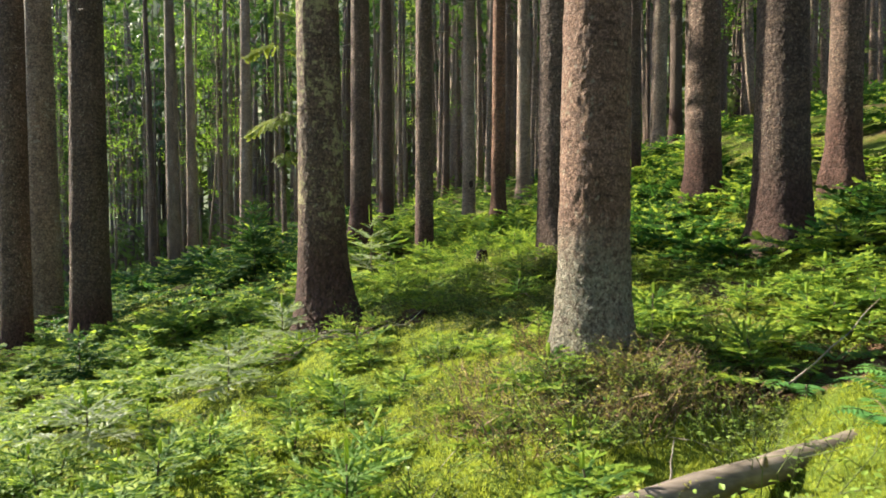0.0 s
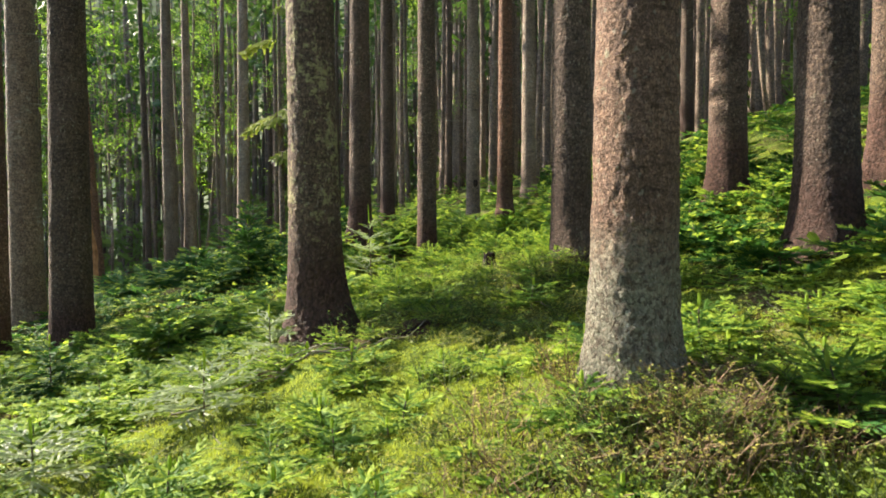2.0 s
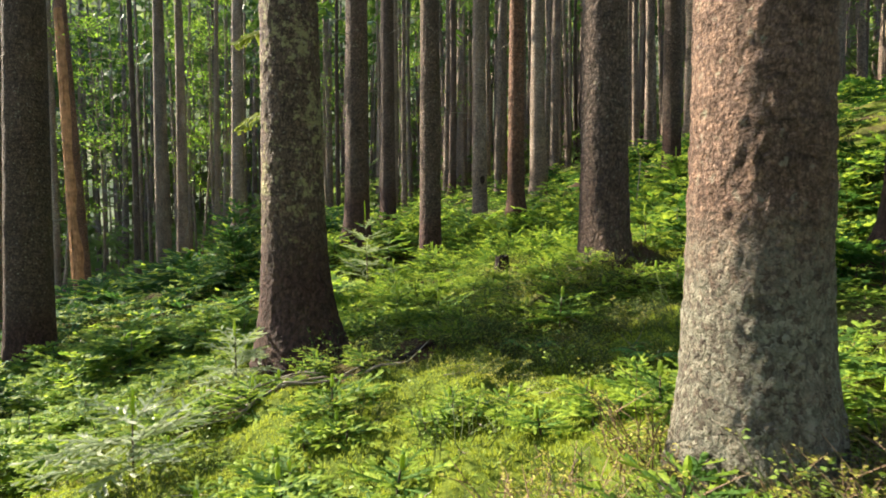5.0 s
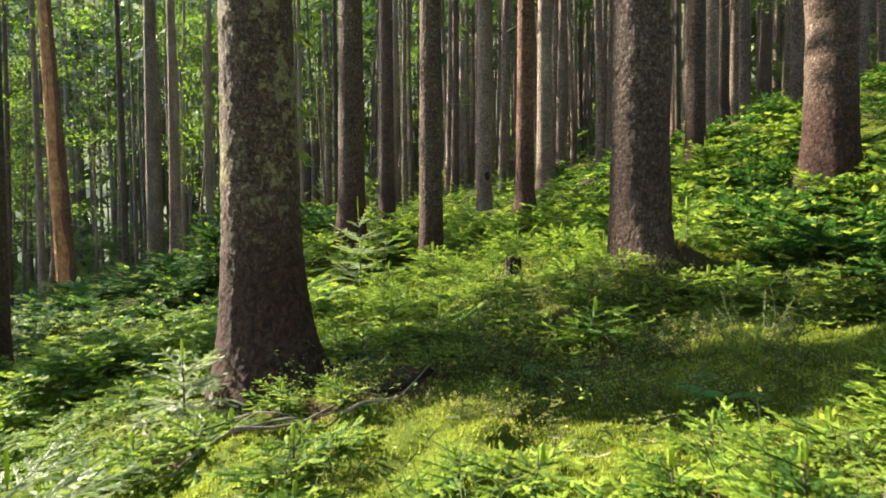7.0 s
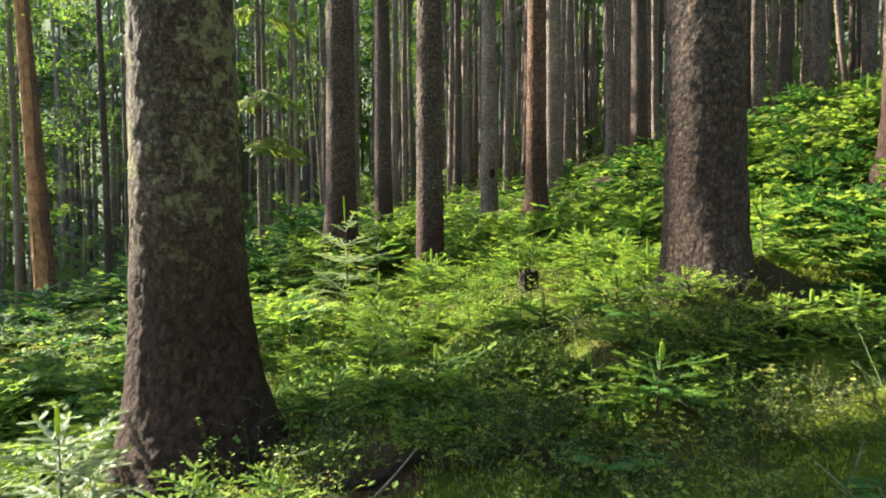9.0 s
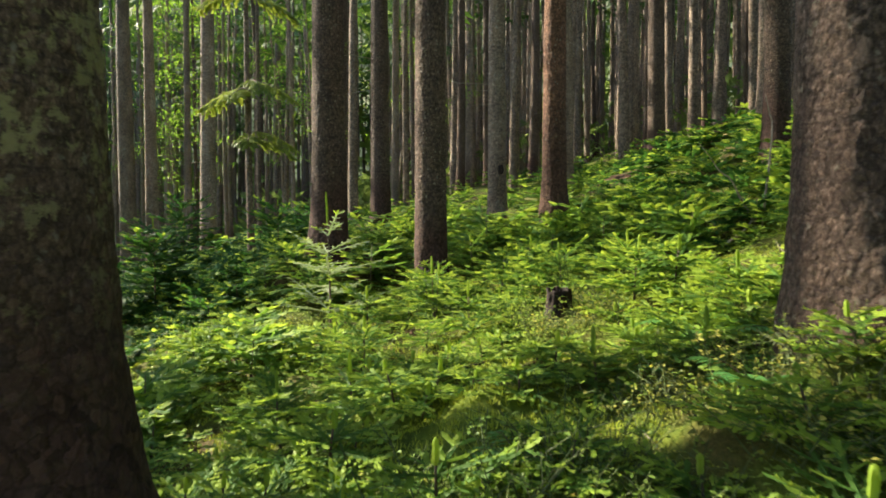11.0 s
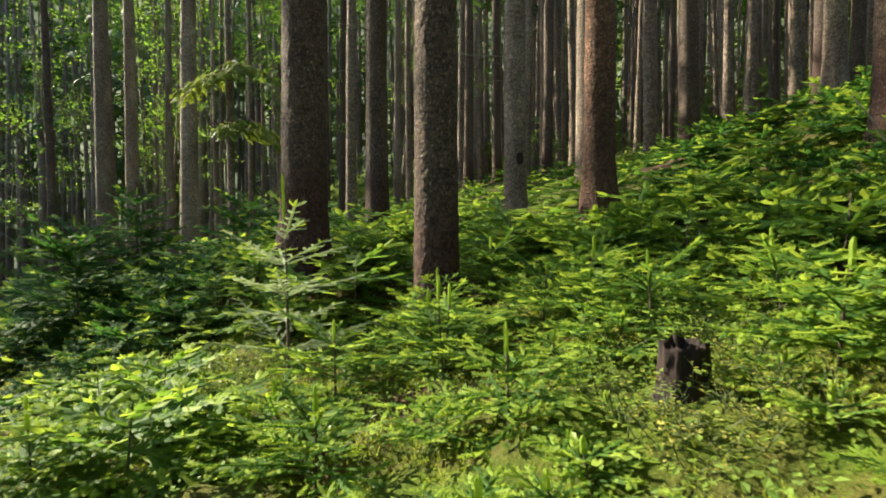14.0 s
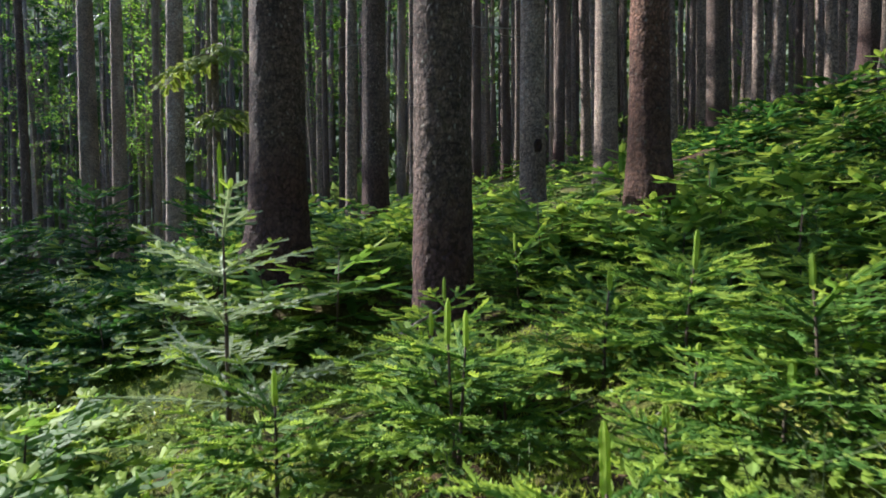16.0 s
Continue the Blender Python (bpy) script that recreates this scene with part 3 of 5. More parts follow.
grown_tree(3.89, 52.0, 0.4, 5.6, BARK_FAR, "far dark spruce trunk", 24, 20, 0.2, 12, 0.3)
grown_tree(7.54, 57.4, 0.45, 6.4, BARK_FAR, "far dark spruce trunk", 25, 20, 0.2, 12, 0.3)

# the dark hollow of the pale grey spruce: a shallow rimmed oval on the bark, near black in place of the shade inside
ha, hr = np.meshgrid(np.linspace(0, 2 * np.pi, 14, endpoint=False), np.linspace(0.05, 1, 5))
hv = np.stack([0.06 * hr * np.cos(ha), -0.02 * np.sin(np.pi * hr) + 0 * ha, 0.12 * hr * np.sin(ha) * (1 + 0.2 * np.cos(2 * ha))], 2).reshape(-1, 3)
part("hollow", tri_mesh("hollow", hv, grid_tris(5, 14), ROT_WOOD, True), hollow_tree, "dark hollow, its inner shade put into the colour").location = (0.06, -0.185, 0.95)

# a dead leaning trunk that has lost its bark on one side
snag = tagged(new("dead_spruce"), "leaning dead spruce with bare orange wood where bark fell off", "tree")
snag.location, snag.rotation_euler = (-12.71, 23.9, -1.85), (0, radians(-3.2), 0)
sv, st, bend = trunk_shape(0.29, 22, 40, np.concatenate([[-0.5, -0.1], np.arange(0, 9, 0.12), [11, 14, 18, 21.8]]), 0.2, 31, 0.6)
part("trunk", tri_mesh("trunk", sv, st, BARK_RED, True), snag)
strip_a = np.linspace(-1.9, -0.15, 9)
strip_z = np.linspace(1.2, 10.5, 40)
sa, sz = np.meshgrid(strip_a, strip_z)
wob = (fnoise(sz * 0.9, sa * 2, 0, 7) - 0.5) * 0.9
sr = 0.305 * ((1 - sz / 22) / (1 - 1.3 / 22)) ** 0.75 + 0.018
off = np.array([bend(h) for h in strip_z])
sv = np.stack([sr * np.cos(sa - 0.75 + wob) + off[:, :1], sr * np.sin(sa - 0.75 + wob) + off[:, 1:], sz], 2).reshape(-1, 3)
part("bare_wood", tri_mesh("bare_wood", sv, grid_tris(len(strip_z), len(strip_a), False), SNAG_WOOD, True), snag, "bare orange wood")
dead_branches(snag, 0.26, 22, 1.5, 9, 20, 33, DEAD_LONG, "thin pale dead branch")

# the wood behind and beside, its unseen trees spaced to steer the light: one trunk mesh and crown per kind, copied
KNOWN = [(o.location.x, o.location.y) for o in bpy.data.objects if o.name.startswith(("spruce_tree", "dead_spruce"))]
kinds = []
for k in range(15):
    ob = tagged(new("spruce_tree"), ("tall straight spruce with dark scaly bark", "tall grey-barked spruce with dead lower branches", "tall brown spruce with a high crown")[k % 3], "tree", "spruce trees of the wood")
    part("trunk", FAR_TRUNKS[k % 5][k % 3], ob)
    part("crown", CROWNS[k % 4], ob).rotation_euler = (0, 0, k)
    dead_branches(ob, 0.2, 25, 2.2, 10, 6, 60 + k, DEAD)
    kinds.append(ob)
rng = np.random.RandomState(12)
placed, singles, distant = list(KNOWN), [], []


def open_view(x, y):
    """The ground near the way, where only the trees placed above stand."""
    return (-0.7 * y - 0.9 < x < 0.72 * y + 2.5 and y < 24 and y > -3) or (-3 < y <= 0 and abs(x) < 3.5) or np.hypot(x + 2, y - 22) < 7.5


# places on the slope that the sun reaches, as trees are left out for it: x, y, height, half width
SUNNY = ((-2.2, 4.6, -0.2, 1.6), (0.2, 4.2, 0.2, 1.2), (1.6, 3.4, 0.4, 0.3), (0.8, 5.4, 0.3, 0.3), (-0.3, 9.6, 0.3, 0.3), (-2.2, 6.7, 0.0, 0.3), (0.9, 4.05, 2.0, 0.5), (0.0, 7.7, 0.3, 0.15),
         (3.0, 23.9, 5.0, 0.3), (-12.3, 28.5, 5.0, 0.8), (-7.9, 25.7, 5.0, 0.4), (-5.7, 23.0, 4.5, 0.6), (-18.0, 38.0, 7.0, 1.5), (-6.0, 42.0, 7.0, 1.5), (2.0, 40.0, 7.0, 1.5), (-16.0, 30.0, 7.0, 1.0))

# and small places kept partly free of trees, so that some of its light reaches them
GLIMPSES = ((-1.3, 11.9, 1.0, 0.1), (-0.4, 13.0, 2.0, 0.1), (0.1, 10.3, 0.5, 0.4), (1.5, 9.5, 0.8, 0.1), (1.2, 14.2, 3.0, 0.1))


# and places that added trees, many out of view, are to shade
SHADY = ((-4.0, 15.0, 0.2, 2.0), (-3.0, 19.0, 1.0, 2.5), (2.8, 6.5, 0.9, 0.9), (3.0, 17.0, 2.0, 1.5), (-9.0, 20.0, -0.5, 3.0), (3.8, 7.0, 2.0, 0.8),
         (2.2, 6.1, 0.6, 0.5), (3.6, 6.8, 3.5, 0.5), (5.0, 8.0, 3.0, 0.5), (4.0, 10.0, 3.0, 0.5), (3.5, 9.5, 1.3, 0.8), (4.5, 11.5, 1.8, 0.8), (2.5, 12.5, 1.2, 0.5), (-6.0, 14.0, -0.5, 1.5), (-5.0, 18.0, 0.2, 2.0),
         (9.0, 24.0, 6.0, 1.5), (12.0, 30.0, 9.0, 2.0), (6.5, 19.3, 5.0, 1.0), (3.0, 11.0, 1.3, 0.6), (5.5, 14.0, 2.8, 1.0), (0.9, 11.4, 0.9, 0.8), (-2.2, 11.2, 0.3, 0.6), (2.2, 14.8, 1.6, 1.0), (0.3, 15.5, 1.2, 0.8), (1.9, 10.2, 1.0, 0.5), (4.0, 10.0, 3.0, 0.4), (4.0, 10.0, 4.5, 0.4))


def shades(x, y, places, slim=1.0):
    """Whether a tree at (x, y) would keep the sun from one of the places."""
    sx, sy = -math.sin(radians(SUN_SIDE)), math.cos(radians(SUN_SIDE))
    for px, py, pz, half in places:
        along = (x - px) * sx + (y - py) * sy
        off = abs((x - px) * sy - (y - py) * sx)
        if along < 1 or off > half + 2.6:
            continue
        high = pz + along * math.tan(radians(SUN_UP)) - float(height(x, y))
        reach = 0.3 if high < 10 else slim * 2.5 * max(0, 1 - (high - 10) / 17) ** 0.7 if high < 26 else -9
        if off < reach + half:
            return True
    return False


# Spruces added towards the sun, many out of view, to cast this shade.
for px, py, pz, half in SHADY:
    for along in (16, 18, 20, 22, 24, 26, 28, 30, 32, 34):
        x, y = px - along * math.sin(radians(SUN_SIDE)), py + along * math.cos(radians(SUN_SIDE))
        if not open_view(x, y) and not shades(x, y, SUNNY, 0.55) and not shades(x, y, GLIMPSES, 0.3) and min((x - qx) ** 2 + (y - qy) ** 2 for qx, qy in placed) > 1.5:
            placed.append((x, y))
            singles.append((x, y, rng.uniform(0, 6.3), 0.55, rng.randint(15)))
for _ in range(30000):
    d = 78 * math.sqrt(rng.uniform(0, 1))
    a = rng.uniform(0, 2 * np.pi)
    x, y = d * math.cos(a), d * math.sin(a) + 8
    ahead = y > 20 and (x < 0.85 * y + 6 if x > 0 else -x < 0.72 * y + 2)
    if open_view(x, y) or (not ahead and (y < -22 or x > 34 or x < -44)):
        continue
    # Closer spacing where unseen trees should block sun or sky.
    gap = 1.9 if ahead else 2.4 if x < 0 and shades(x, y, SHADY) else 2.3 if y < 0 or x > 0 else 3.4
    if min((x - px) ** 2 + (y - py) ** 2 for px, py in placed) < gap * gap:
        continue
    if x < 0 and (shades(x, y, SUNNY) or shades(x, y, GLIMPSES, 0.45)):
        continue
    placed.append((x, y))
    (singles if len(singles) < 285 and (d < 52 or not ahead) else distant).append((x, y, rng.uniform(0, 6.3), rng.uniform(0.62, 1.25), rng.randint(15)))
    if len(placed) > 1300:
        break
for i, (x, y, turn, s, k) in enumerate(singles):
    m = pose(x, y, float(height(x, y)) - 0.03, 0, 0, math.degrees(turn))
    if i < 15:
        kinds[i].matrix_basis = m @ Matrix.Diagonal((s, s, 0.85 + 0.2 * s, 1))
    else:
        o = copy_thing(kinds[k], m)
        o.scale = (s, s, 0.85 + 0.2 * s)
far_pieces = [trunk_shape(0.17, 25, 7, [-0.5, 0.3, 2, 6, 12, 19, 24.8], 0.3, 90 + k, 0, 0.5)[:2] for k in range(4)]
dx, dy, dt, ds, dk = (np.array(c) for c in zip(*distant))
dpos = np.stack([dx, dy, height(dx, dy)], 1)
tagged(new("far_woods", tri_mesh("far_woods", *joined([spread(*far_pieces[k], upright_frames(dpos[dk % 4 == k], dt[dk % 4 == k], ds[dk % 4 == k] * 1.1)) for k in range(4)]), BARK_FAR, True)), "dense far spruce trunks", "trees", kind="stuff")
far_crowns = [crown_shape(25, 10.0, 12, 2.8, 140 + k, 3, 1.8) for k in range(2)]
tagged(new("far_crowns", tri_mesh("far_crowns", *joined([spread(*far_crowns[k], upright_frames(dpos[dk % 2 == k], dt[dk % 2 == k], 0.8 + 0.25 * ds[dk % 2 == k])) for k in range(2)]), CROWN_NEEDLES)), "dark green crowns of the far wood", "trees", kind="stuff")
# the misty distance beyond the wood: a glowing sheet painted with haze and bright specks
mist, mn, ml, mb = shader("glowing_haze")
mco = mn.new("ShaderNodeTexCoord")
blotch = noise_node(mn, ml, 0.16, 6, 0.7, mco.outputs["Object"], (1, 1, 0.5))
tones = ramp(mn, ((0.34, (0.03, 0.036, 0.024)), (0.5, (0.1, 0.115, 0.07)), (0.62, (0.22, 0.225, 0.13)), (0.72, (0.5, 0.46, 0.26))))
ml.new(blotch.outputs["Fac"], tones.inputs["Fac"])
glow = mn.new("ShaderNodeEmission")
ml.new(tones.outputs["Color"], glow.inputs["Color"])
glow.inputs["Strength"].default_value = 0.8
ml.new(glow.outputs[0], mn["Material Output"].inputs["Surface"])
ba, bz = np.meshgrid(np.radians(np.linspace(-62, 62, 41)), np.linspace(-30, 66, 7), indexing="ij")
tagged(new("backdrop", tri_mesh("backdrop", np.stack([140 * np.sin(ba), 140 * np.cos(ba), bz], 2).reshape(-1, 3), grid_tris(41, 7, False), mist)), "glowing backdrop painted as misty green distance behind the wood", "backdrop", kind="structure")
# undergrowth between the far trunks and the wood's far edge
n = 1500
d = np.where(rng.uniform(0, 1, n) < 0.5, rng.uniform(38, 75, n), rng.uniform(70, 112, n))
a = rng.uniform(-0.95, 0.95, n)
ux, uy = d * np.sin(a), d * np.cos(a) + 6
uz = height(ux, uy) + rng.uniform(0, 1, n) ** 1.2 * np.where(d > 70, 42, 4)
tuft = spread(*SPRAY, frames_of(rng.normal(0, 0.55, (6, 3)), rng.normal(0, 1, (6, 3)), rng.normal(0, 1, (6, 3)) + [0, 0, 1], rng.uniform(0.8, 1.4, 6)))
tagged(new("far_undergrowth", tri_mesh("far_undergrowth", *spread(*tuft, upright_frames(np.stack([ux, uy, uz], 1), rng.uniform(0, 6.3, n), rng.uniform(0.6, 1.5, n) * np.where(d > 70, 3.2, 1))), FAR_FOLIAGE)), "green undergrowth between far trunks", "undergrowth", kind="stuff")


# ---- young spruces ----
def finger(wide, needles, seed, sag=0.25):
    """A shoot of unit length: a blunt blade with a ridge along its middle and needles that stand out of it."""
    rng = np.random.RandomState(seed)
    v = [(0, 0, 0.02), (1.04, 0, 0.0)]
    t = []
    for side in (-1, 1):
        k = len(v)
        v += [(0.14, side * wide * 0.8, -sag * wide), (0.8, side * wide, -sag * wide)]
        t += [(0, k, k + 1), (0, k + 1, 1)] if side < 0 else [(0, k + 1, k), (0, 1, k + 1)]
    for i in range(needles):
        x = 0.1 + 0.82 * (i + 0.5) / needles
        side = 1 if i % 2 else -1
        w = wide * rng.uniform(1.35, 1.75)
        turn = rng.uniform(0.25, 1.1)
        k = len(v)
        v += [(x - 0.07, 0, 0.01), (x + 0.05, 0, 0.01), (x + 0.12, side * w * math.cos(turn), w * math.sin(turn) * 0.8)]
        t.append((k, k + 1, k + 2))
    return np.array(v, float), np.array(t)


FINGER = finger(0.14, 4, 2)
FINGER_FINE = finger(0.12, 10, 5)
FINGER_ROUGH = finger(0.21, 2, 3)
FINGER_WIDE = finger(0.26, 0, 4)


def candle(p, length, r, seed):
    """An upright fresh leader: a bristly rod with a blunt tip."""
    rng = np.random.RandomState(seed)
    s = np.linspace(0, 1, 9)
    q = p + np.outer(s * length, [rng.normal(0, 0.03), rng.normal(0, 0.03), 1.0])
    v, t = tube(q, r * np.array([0.55, 0.95, 1, 0.95, 1, 0.9, 0.95, 0.8, 0.3]), 10)
    star = 1 + 0.45 * (np.arange(90) % 2) * rng.uniform(0.4, 1.2, 90)
    v[:90] = q.repeat(10, 0) + (v[:90] - q.repeat(10, 0)) * star[:, None]
    return v, t


def bough_fan(base, a, length, rise, step, rng, share, old, fresh, twigs, spread_out=0.5):
    """One flat bough: an axis with side branchlets that shorten towards its tip."""
    out = np.array([math.cos(a), math.sin(a), 0.0])
    n = max(2, int(round(length / step)))
    u = np.linspace(0, 1, n + 1)
    q = base + np.outer(u * length, out) + np.outer(length * (rise * u - 0.3 * u * u + 0.16 * u ** 3), [0, 0, 1])
    twigs.append(q[[0, n // 2, n]])
    for i in range(1, n + 1):
        d = q[i] - q[i - 1]
        d = d / np.linalg.norm(d)
        if i == n:
            fresh.append((q[i] - d * step * 0.3, d + rng.normal(0, 0.05, 3), step * 1.35))
        old.append((q[i - 1], d, step * 1.3))
        if u[i] < 0.15:
            continue
        for side in (-1, 1):
            b = a + side * rng.uniform(0.7, 1.0)
            e = np.array([math.cos(b), math.sin(b), d[2] * 0.7 - 0.1 + rng.normal(0, 0.12)])
            e /= np.linalg.norm(e)
            far = (spread_out * (1 - u[i]) * length + step * 0.9) * rng.uniform(0.75, 1.15)
            m = max(1, int(round(far / (step * 1.05))))
            for j in range(m):
                c = q[i] + e * (far * j / m)
                tip = j == m - 1
                (fresh if tip and rng.uniform() < share else old).append((c, e + rng.normal(0, 0.08, 3), step * 1.3 * rng.uniform(0.85, 1.15)))
                if not tip and far > step * 1.6 and rng.uniform() < 0.6:
                    b2 = b - side * rng.uniform(0.5, 0.9) * (1 if rng.uniform() < 0.5 else -1)
                    (fresh if rng.uniform() < share * 0.6 else old).append((c + e * far / m * 0.8, (math.cos(b2), math.sin(b2), e[2] + rng.normal(0, 0.1)), step * 1.05))


def young_spruce(tall, reach, whorls, seed, shoot=FINGER, step=0.07, leaders=1, per=6, lift=0.22, leader=0.1, fine=True, share=0.7, spread_out=0.42):
    """A young spruce: its stem, its leaders and its whorls of boughs; each a (v, t), with where the fresh shoots start."""
    rng = np.random.RandomState(seed)
    stems, lead, rings, tops = [], [], [], []
    s = np.linspace(0, 1, 6)
    for k in range(leaders):
        off = 0.09 * (k - (leaders - 1) / 2)
        bend = rng.normal(0, 0.02, 2)
        p = np.stack([off * s + bend[0] * s * s, bend[1] * s * s, tall * s * (1 - 0.06 * k)], 1)
        stems.append(tube(p if fine else p[[0, 5]], np.linspace(0.005 + tall * 0.008, 0.003, 6 if fine else 2), 5 if fine else 3))
        tops.append(p)
        lead.append(candle(p[-1] - [0, 0, leader * 0.3], leader * rng.uniform(0.9, 1.2), 0.008 if fine else 0.01, seed + k))

    def needles(rows):
        at, along, size = (np.array(c) for c in zip(*rows))
        up = np.tile([0.0, 0.0, 1.0], (len(at), 1)) + rng.normal(0, 0.22, (len(at), 3))
        return spread(*shoot, frames_of(at, along, up, size, np.minimum(size, 0.12)))

    for w in range(whorls):
        f = 0.16 + 0.78 * (w + 0.3) / whorls
        base = np.array([np.interp(f, s, tops[w % leaders][:, j]) for j in range(3)])
        far = reach * ((1 - f) ** 0.65 * 0.95 + 0.16)
        n = per + rng.randint(-1, 2) - (1 if f > 0.7 else 0)
        old, fresh, twigs = [], [], []
        for j in range(n):
            a = 2 * np.pi * (j + rng.uniform(-0.35, 0.35)) / n + w * 0.7
            bough_fan(base + [0, 0, rng.normal(0, 0.02)], a, far * rng.uniform(0.6, 1.15), lift + 0.5 * f * f + rng.normal(0, 0.15), step, rng, share, old, fresh, twigs, spread_out)
        o, g = needles(old), needles(fresh)
        pieces = [o] + ([joined([tube(q, (0.0045, 0.003, 0.0012), 3, False) for q in twigs])] if fine else []) + [g]
        rings.append((joined(pieces), sum(len(t) for _, t in pieces[:-1])))
    return joined(stems), lead, rings


SAPLING_LABELS = ("small young spruce with light green fresh shoots", "low bushy spruce seedling with bright shoots", "young spruce with spreading boughs above the moss")


def make_sapling(shape, label, group="young spruces on the slope", old=OLD_NEEDLES):
    ob = tagged(new("spruce_sapling"), label, "sapling", group)
    part("stem", tri_mesh("stem", *shape[0], TWIG_BARK, True), ob)
    for vt in shape[1]:
        part("leader", tri_mesh("leader", *vt, NEW_NEEDLES), ob, "upright light green leader shoot")
    for vt, start in shape[2]:
        part("bough_whorl", tri_mesh("bough_whorl", *vt, old, False, NEW_NEEDLES, start), ob)
    return ob


def rest(ob, x, y, turn=0.0, s=1.0, sink=0.02):
    ob.matrix_basis = pose(x, y, float(height(x, y)) - sink, 0, 0, turn) @ Matrix.Diagonal((s, s, s, 1))
    return ob


TAKEN = []
# single young spruces that stand out: x, y, height, reach, whorls, leaders
for i, (x, y, tall, reach, whorls, leaders, label) in enumerate((
        (-1.34, 11.88, 1.2, 0.64, 5, 1, "young spruce with a tall fresh leader and silvery lit boughs"),
        (-0.27, 10.95, 0.5, 0.5, 4, 2, "young spruce with two upright fresh leaders"),
        (-1.86, 5.46, 0.42, 0.62, 3, 1, "young spruce with wide sunlit-pale boughs above the moss"),
        (-1.75, 6.9, 0.5, 0.42, 4, 1, "sunlit-silvery young spruce beside the foot of a large trunk"),
        (-2.6, 4.6, 0.34, 0.5, 3, 1, "silvery lit young spruce in the sun"),
        (-4.6, 8.0, 0.75, 0.48, 5, 1, "bluish young spruce below large trunks"),
        (1.75, 3.55, 0.34, 0.46, 3, 1, "bushy young spruce with bright shoots beside a trunk"),
        (0.0, 10.0, 0.36, 0.42, 3, 1, "bright young spruce near a rotten stump"),
        (-0.75, 10.1, 0.42, 0.46, 4, 1, "bright young spruce with dense fresh shoots"),
        (0.55, 8.5, 0.22, 0.34, 3, 1, "bushy young spruce beside the way"),
        (0.98, 8.35, 0.25, 0.4, 3, 1, "bushy young spruce beside the way"),
        (1.35, 8.8, 0.34, 0.46, 3, 1, "bright young spruce in front of a stump"),
        (-0.35, 12.3, 0.52, 0.5, 4, 1, "dense young spruce at the foot of a slender trunk"),
        (-0.62, 8.75, 0.22, 0.34, 2, 1, "bright bushy young spruce beside the way"),
        (-1.1, 9.1, 0.3, 0.42, 3, 1, "bright bushy young spruce beside the way"),
        (-4.2, 14.2, 1.35, 0.85, 8, 1, "dense young spruce, darkened for shade, at the wood's edge"),
        (-5.1, 17.2, 1.6, 0.95, 8, 1, "dense young spruce, darkened for shade, at the wood's edge"),
        (-3.0, 16.0, 1.1, 0.75, 6, 1, "dense young spruce, darkened for shade, below tall trunks"),
        (3.6, 12.2, 0.7, 0.6, 5, 1, "young spruce on the upper slope"),
        (4.9, 12.0, 0.8, 0.7, 5, 1, "young spruce on the upper slope"),
        (0.55, 11.3, 0.45, 0.5, 4, 1, "bushy young spruce with bright shoots behind a stump"),
        (-0.85, 11.0, 0.42, 0.5, 4, 1, "bushy young spruce with fresh green shoots"),
        (1.3, 10.6, 0.4, 0.5, 3, 1, "young spruce with broad layered boughs"),
        (-2.1, 10.4, 0.45, 0.55, 4, 1, "young spruce with broad layered boughs"),
        (1.9, 8.3, 0.36, 0.5, 3, 1, "broad young spruce beside a grey trunk"))):
    # The label picks needles coloured for shade or for sunlight.
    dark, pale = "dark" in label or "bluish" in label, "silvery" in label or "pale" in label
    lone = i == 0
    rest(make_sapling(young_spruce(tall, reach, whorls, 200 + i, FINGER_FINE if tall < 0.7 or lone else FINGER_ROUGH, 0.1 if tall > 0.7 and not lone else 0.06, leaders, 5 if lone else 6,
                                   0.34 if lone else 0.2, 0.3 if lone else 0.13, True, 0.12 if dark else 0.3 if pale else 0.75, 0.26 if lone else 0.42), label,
                      old=SHADE_NEEDLES if dark else SUNLIT_NEEDLES if pale else OLD_NEEDLES), x, y, 40 * i)
    TAKEN.append((x, y, 0.62 if lone else 0.38 if i < 3 else 0.22))
TAKEN += [(0.5 + 0.3 * k, 2.05 + 0.11 * k, 0.3) for k in range(8)] + [(-1.3, 6.95, 0.3), (-0.85, 7.1, 0.3)] + [(px, py, 0.32) for px, py in KNOWN] + [(0.6, 9.87, 0.3), (0.5, 9.5, 0.2), (0.35, 9.15, 0.15)]

variants = [make_sapling(young_spruce(h, w, k, 230 + i, FINGER, st, share=sh, leader=0.04 + 0.12 * h), SAPLING_LABELS[i % 3]) for i, (h, w, k, sh, st) in enumerate(
    ((0.1, 0.17, 2, 0.9, 0.04), (0.14, 0.21, 2, 0.8, 0.042), (0.2, 0.26, 3, 0.8, 0.045), (0.24, 0.32, 3, 0.6, 0.05), (0.32, 0.4, 3, 0.7, 0.056), (0.18, 0.36, 2, 0.6, 0.052), (0.42, 0.45, 4, 0.45, 0.06)))]


def clump(x, y):
    """0 in the gaps between the groups of young spruces, 1 in their middle."""
    return float(np.clip(2.6 * fnoise(x * 0.95, y * 0.95, 0, 33) - 0.8, 0, 1))


def density(x, y):
    """How thickly young spruces stand."""
    d = 0.75 + 0.25 * min(1, max(0, (y - 8) / 2.5))
    d *= 1 - 0.75 * float(openness(x, y))
    return d * (0.12 + 0.88 * clump(x, y))


def free(x, y, gap):
    return all((x - px) ** 2 + (y - py) ** 2 > (r + gap) ** 2 for px, py, r in TAKEN)


